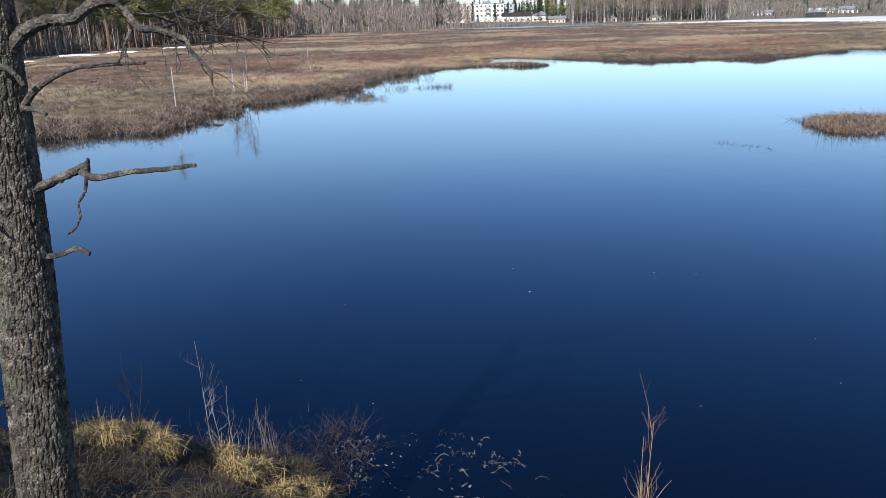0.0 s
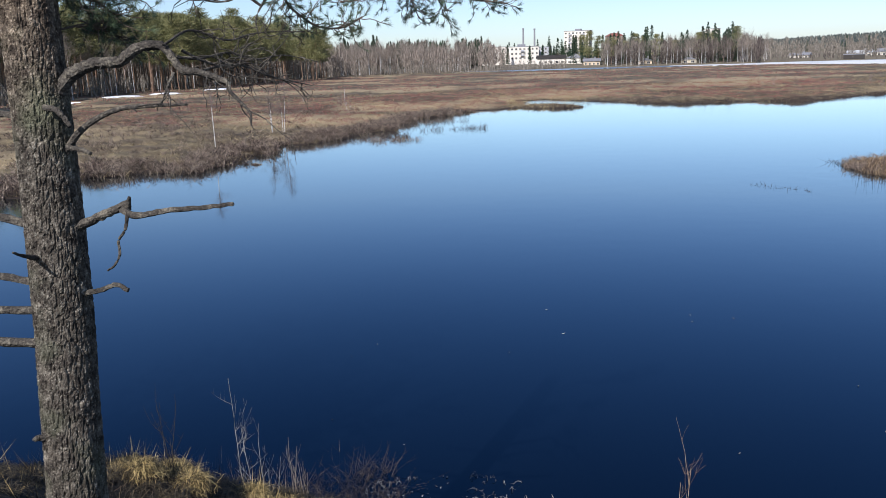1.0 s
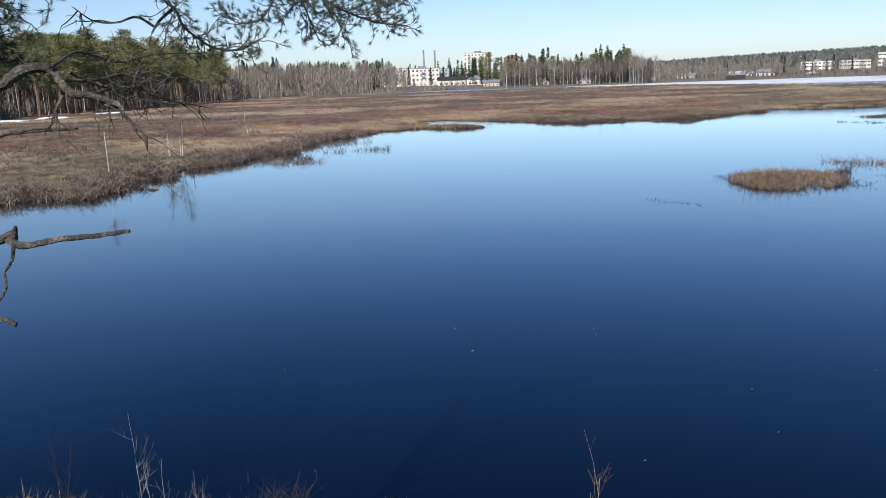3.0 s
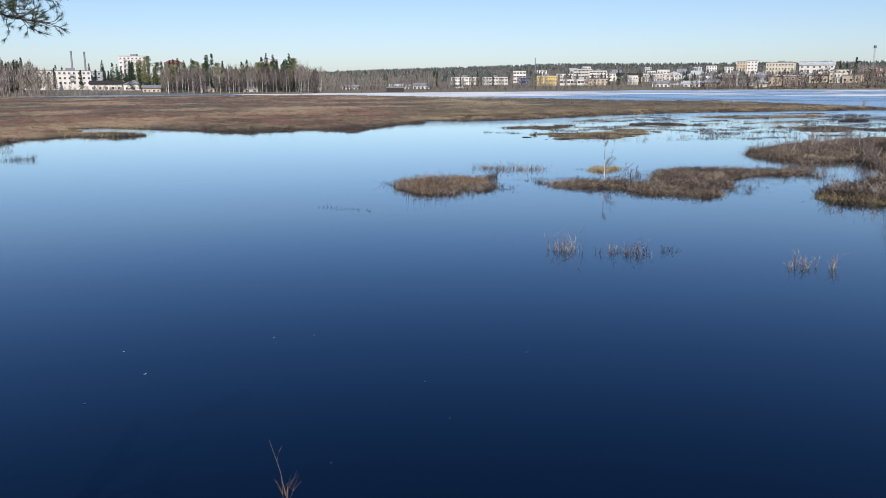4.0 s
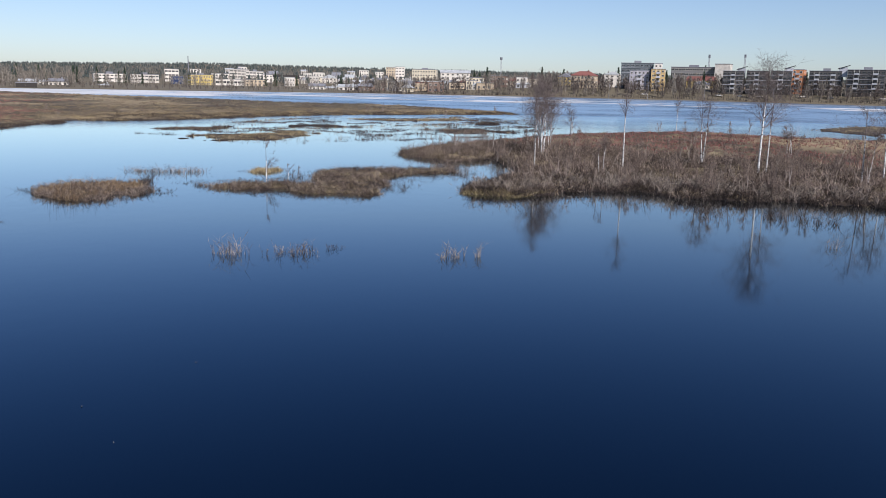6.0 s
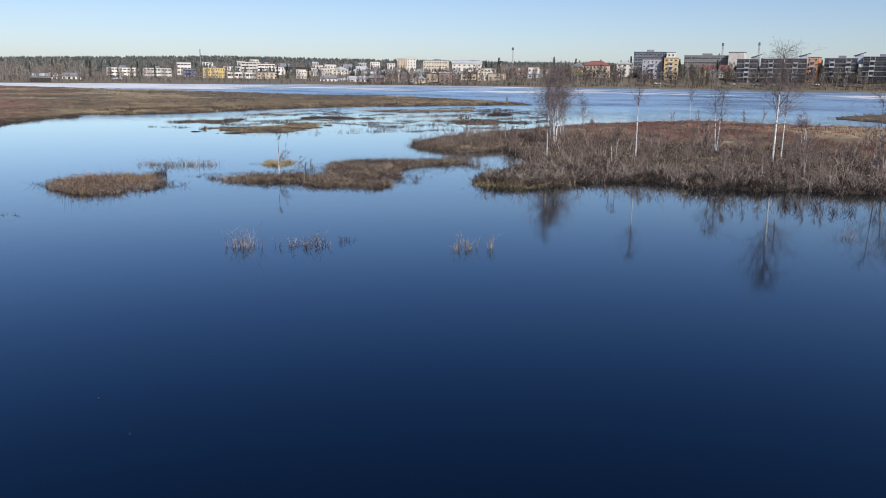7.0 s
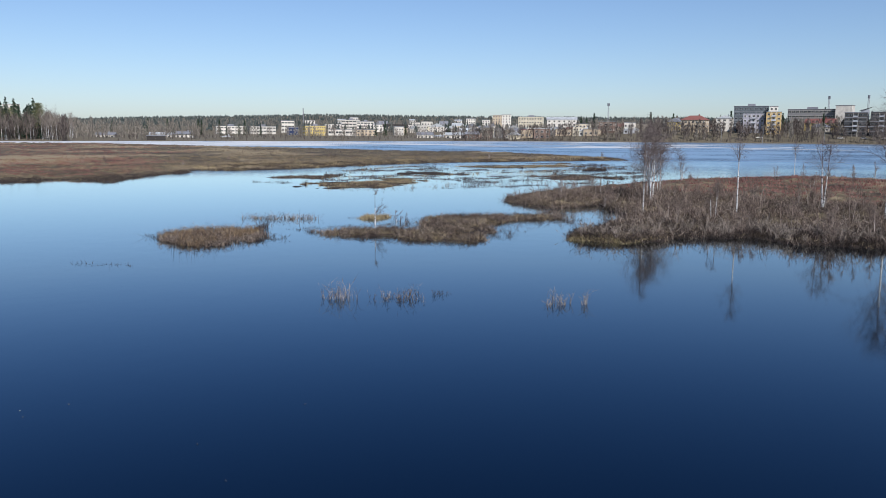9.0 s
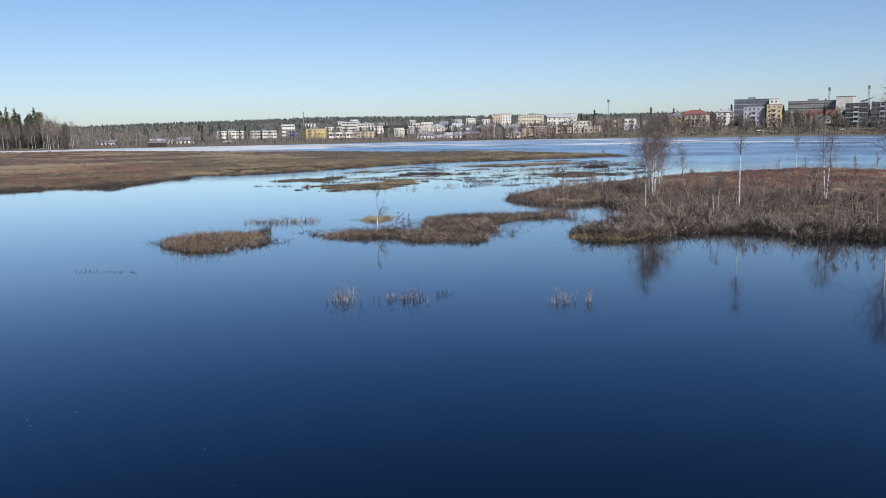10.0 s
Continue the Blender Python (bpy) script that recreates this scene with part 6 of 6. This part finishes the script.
def lattice_mast(x, y, base, top, head, label, name):
    ob = tagged(new(name), label, name)
    ob.location = (x, y, base)
    h = top - base
    bag = Bag()
    for sx, sy in ((-1, -1), (1, -1), (1, 1), (-1, 1)):
        bag.tube(np.array([[sx * 0.7, sy * 0.7, -2], [sx * 0.35, sy * 0.35, h]]), np.array([0.13, 0.1]), 4)
    for k in range(10):
        z0, z1 = h * k / 10, h * (k + 1) / 10
        s = 1 if k % 2 else -1
        w = 0.7 - 0.035 * k
        bag.tube(np.array([[-s * w, -w, z0], [s * w, -w, z1]]), np.array([0.07, 0.07]), 4)
    child("mast", bag.mesh("mast", STEEL), ob)
    child("head", box(Bag(), -head, head, -0.5, 0.5, h - 0.6, h + 1.8).mesh("head", STEEL), ob)


lattice_mast(653, 462, 10, 32.5, 1.3, "lattice mast standing over the roofs", "lattice_mast")
lattice_mast(640, 252, 10, 33.0, 1.0, "floodlight mast behind the houses", "lattice_mast")
lattice_mast(652, 228, 10, 33.5, 1.0, "floodlight mast behind the houses", "lattice_mast")
for x, y in ((496, 262), (500, 236), (505, 200), (512, 160), (480, 320), (462, 350)):
    chimney(x, y, 1.0, 9.5, 0.12, "grey lamp post on the far shore", "lamp_post")


def parked_car(x, y, coat, hue):
    """A small car seen across the lake: body, cabin glass and four wheels."""
    z = float(height(np.array([x]), np.array([y]))[0])
    ob = tagged(new("car"), f"{hue} parked car on the far shore road", "car", "cars on the far shore")
    ob.matrix_basis = pose(x, y, z, 0, 0, -math.degrees(math.atan2(x, y)) + 8)
    v = np.array([(px, py, pz) for px, pz in ((-2.1, 0.35), (-2.1, 0.85), (-1.3, 0.95), (-0.8, 1.45), (0.7, 1.45), (1.3, 0.95), (2.1, 0.8), (2.1, 0.35)) for py in (-0.85, 0.85)])
    ring = [[2 * i, 2 * i + 1, (2 * i + 3) % 16, (2 * i + 2) % 16] for i in range(8)]
    shell = Bag()
    shell.add(v, np.array(ring + [[0, 2, 12, 14], [2, 4, 10, 12], [4, 6, 8, 10], [1, 15, 13, 3], [3, 13, 11, 5], [5, 11, 9, 7]]))
    child("body", shell.mesh("body", coat), ob)
    child("side_window", box(Bag(), -0.9, 0.9, -0.87, -0.84, 0.98, 1.36).mesh("side_window", PANE), ob)
    for wx in (-1.35, 1.35):
        for wy in (-0.9, 0.7):
            child("wheel", Bag().tube(np.array([[wx, wy, 0.32], [wx, wy, 0.32], [wx, wy + 0.2, 0.32], [wx, wy + 0.2, 0.32]]), np.array([0.01, 0.32, 0.32, 0.01]), 12).mesh("wheel", TARRED), ob)


for az, s, coat, hue in ((69.3, 13, WHITE, "white"), (70.6, 14, CHARCOAL, "grey"), (71.8, 13, WHITE, "white"), (74.4, 14, WHITE, "white"), (76.0, 13, CHARCOAL, "grey"), (78.9, 14, WHITE, "white"), (64.5, 13, WHITE, "white")):
    r = float(far_shore(az)) + s
    parked_car(r * math.sin(math.radians(az)), r * math.cos(math.radians(az)), coat, hue)


# ---- woods too far to count ----
def conifer_mass(name, places, tall, material, label, broad=1.0):
    """Far conifers: two jagged skirts of boughs each."""
    bag = Bag()
    z = height(places[:, 0], places[:, 1])
    for (x, y), z0 in zip(places, z):
        h = tall * (0.6 + 0.7 * rng.random())
        n = 6
        a = np.arange(n) * 2 * np.pi / n + rng.random() * 6
        for lo, hi, wide in ((0.12, 0.72, 0.17), (0.45, 1.0, 0.11)):
            rr = h * wide * broad * (0.7 + 0.6 * rng.random(n))
            v = np.vstack([np.c_[x + rr * np.cos(a), y + rr * np.sin(a), z0 + h * (lo + 0.12 * rng.random(n))], [[x, y, z0 + h * hi]]])
            bag.add(v, np.array([[i, (i + 1) % n, n] for i in range(n)]))
        bag.blades(np.array([[x, y, z0 - 0.5]]), np.array([[x, y, z0 + h * 0.6]]), np.array([0.35]))
    tagged(new(name, bag.mesh(name, material)), label, "forest", kind="stuff")


def bare_mass(name, places, tall, label, material=BARE_WOOD, twigs=80):
    """Far leafless trees: a stem and a haze of upright twigs each."""
    bag = Bag()
    n = len(places)
    z = height(places[:, 0], places[:, 1])
    h = tall * (0.5 + 0.7 * rng.random(n))
    base = np.c_[places, z - 0.3]
    bag.blades(base, base + np.c_[rng.normal(size=(n, 2)) * 0.3, h], np.full(n, 0.42))
    k = np.repeat(np.arange(n), twigs)
    u = 0.14 + 0.80 * rng.random(n * twigs) ** 0.85
    wide = (np.sin(np.pi * np.clip(u, 0, 1)) * 0.145 + 0.02) * h[k]
    a = rng.random(n * twigs) * 2 * np.pi
    s = np.sqrt(rng.random(n * twigs))
    p = np.c_[places[k, 0] + wide * s * np.cos(a), places[k, 1] + wide * s * np.sin(a), z[k] + u * h[k]]
    bag.blades(p, p + np.c_[0.3 * wide * np.cos(a), 0.3 * wide * np.sin(a), 0.07 * h[k] + 0.14 * h[k] * rng.random(n * twigs)], 0.027 * h[k] + 0.03)
    tagged(new(name, bag.mesh(name, material)), label, "trees", kind="stuff")


def belt(n, az0, az1, r0, r1, seed, follow=True):
    g = np.random.default_rng(seed)
    az = az0 + (az1 - az0) * g.random(n)
    r = (far_shore(az) if follow else 0) + r0 + (r1 - r0) * g.random(n)
    a = np.radians(az)
    return np.c_[r * np.sin(a), r * np.cos(a)]


conifer_mass("hill_forest", belt(11000, 14, 92, 1150, 2500, 20, False), 5.6, HAZE_WOOD, "dark conifer forest over the far hills", 1.7)
conifer_mass("hill_forest", belt(1100, 14, 60, 800, 1200, 21, False), 7.5, HAZE_WOOD, "conifers between the hillside houses", 1.4)
conifer_mass("back_forest", belt(900, -42, -2.5, 580, 900, 22, False), 17, SPRUCE, "dark conifer forest behind the bog wood")
bare_mass("hill_trees", belt(1500, 17, 62, 790, 1300, 32, False), 8.5, "leafless trees mixed into the hill forest", BARE_PALE, 45)
bare_mass("point_trees", belt(150, 17.6, 27, 20, 240, 33), 9.0, "leafless pale trees along the far shore", BARE_PALE, 70)
bare_mass("shore_bushes", belt(500, 17.6, 46, 3, 120, 34), 2.6, "low brown bushes along the far shore", BARE_WOOD, 40)
bare_mass("shore_trees", belt(150, 17.5, 45, 4, 230, 24), 7.0, "leafless grey-brown trees along the far shore", BARE_PALE)
bare_mass("shore_trees", belt(560, 44, 95, 2, 110, 25), 9.0, "leafless grey-brown trees on the far shore", BARE_PALE)
bare_mass("shore_trees", belt(420, 44, 95, 2, 85, 35), 8.5, "dark leafless trees on the far shore")
bare_mass("shore_bushes", belt(520, 44, 95, 2, 40, 36), 3.0, "low brown bushes along the far shore", BARE_WOOD, 40)
bare_mass("shore_trees", belt(300, 57, 84, 6, 34, 37), 8.0, "dark leafless trees before the blocks of flats", BARE_WOOD, 70)
# dark bushes added for the shade and reflections that darken the far waterline
bare_mass("waterline_bushes", belt(900, 44, 86, 0, 5, 38), 2.0, "dark low alder bushes along the far waterline", WET_SHADE, 24)
bare_mass("point_trees", wedge(170, 8.8, 18.6, (446, 440), (540, 500), 39), 11.0, "leafless grey-brown trees on the wooded point", BARE_WOOD, 90)
bare_mass("wood_edge_trees", wedge(170, -14, 2, (345, 450), (400, 500), 40), 11.0, "leafless pinkish birches at the far wood's edge", PALE_TWIG, 90)
bare_mass("point_trees", belt(110, 8.4, 18.4, 20, 130, 27), 12.0, "leafless trees round the houses on the point", BARE_PALE)
bare_mass("wood_edge_scrub", np.concatenate([wedge(420, -15, 6, (335, 440), (360, 460), 28), wedge(260, -36, -14, (112, 285), (135, 320), 29)]), 4.0, "pale leafless scrub along the edge of the wood", BARE_PALE, 40)
bare_mass("wood_interior", wedge(330, -36, -13, (180, 380), (320, 520), 30), 15.0, "leafless trees deep in the wood", BARE_PALE, 90)
bare_mass("wood_interior", wedge(260, -14, 1, (390, 470), (450, 560), 31), 14.0, "leafless birches deep in the far wood", BARE_PALE, 90)

# ---- last ice and snow ----
ICE = surface("grey_lake_ice", [(0.46, 0.46, 0.45), (0.62, 0.62, 0.60), (0.74, 0.735, 0.71)], 0.05, 0.85, bump=0.2, bump_scale=0.6)
SNOW = surface("old_snow", [(0.60, 0.61, 0.62), (0.74, 0.75, 0.76), (0.82, 0.83, 0.84)], 0.6, 0.7, bump=0.4, bump_scale=4)


def sheet(name, az0, az1, r0, r1, z, material, label, gap, seed, category):
    """A broken flat sheet on the water, in a sector of the plan, kept where the noise is above the gap."""
    az, r = np.arange(az0, az1, 0.1), np.arange(r0, r1, 2.0)
    A, Rr = np.meshgrid(az, r, indexing="ij")
    x, y = Rr * np.sin(np.radians(A)), Rr * np.cos(np.radians(A))
    keep = fbm(A * 0.22, Rr / 16, seed, 5)[:-1, :-1] > np.interp(A[:-1, :-1], [11.5, 14.5, 22, 34, 42, 80], gap) + 0.0006 * np.maximum(Rr[:-1, :-1] - 440, 0)
    i, j = np.nonzero(keep)
    w = len(r)
    v = np.stack([x, y, np.full_like(x, z)], -1).reshape(-1, 3)
    f = np.stack([i * w + j, i * w + j + 1, (i + 1) * w + j + 1, (i + 1) * w + j], -1)[:, ::-1]
    ob = new(name, mesh_of(name, v, f, material))
    tagged(ob, label, category, kind="structure")


sheet("lake_ice", 3, 80, 315, 545, 0.03, ICE, "grey-white rotting ice along the far shore", [0.95, 0.42, 0.31, 0.37, 0.49, 0.62], 70, "ice")


def snow_patch(x, y, rx, ry, turn):
    bag = Bag()
    n, rings = 28, (1.0, 0.7, 0.35, 0.05)
    a = np.arange(n) * 2 * np.pi / n
    edge = 1 + 0.35 * (noise2(np.cos(a) * 2 + x, np.sin(a) * 2 + y, 80) - 0.5)
    prev = None
    for k, s in enumerate(rings):
        v = np.c_[rx * s * edge * np.cos(a), ry * s * edge * np.sin(a), np.full(n, (-0.3, -0.02, 0.06, 0.1)[k])]
        if prev is not None:
            bag.add(np.vstack([prev, v]), np.array([[i, (i + 1) % n, n + (i + 1) % n, n + i] for i in range(n)]))
        prev = v
    ob = tagged(new("snow_patch", bag.mesh("snow_patch", SNOW, True)), "dirty white remnant of snow at the wood's edge", "snow")
    ob.matrix_basis = pose(x, y, float(height(np.array([x]), np.array([y]))[0]) + 0.25, 0, 0, turn)


snow_patch(-72, 143, 3.0, 1.2, 20)
snow_patch(-74, 168, 4.5, 1.6, 30)
snow_patch(-69, 178, 3.5, 1.5, 15)
snow_patch(-66, 205, 3.5, 1.6, 25)
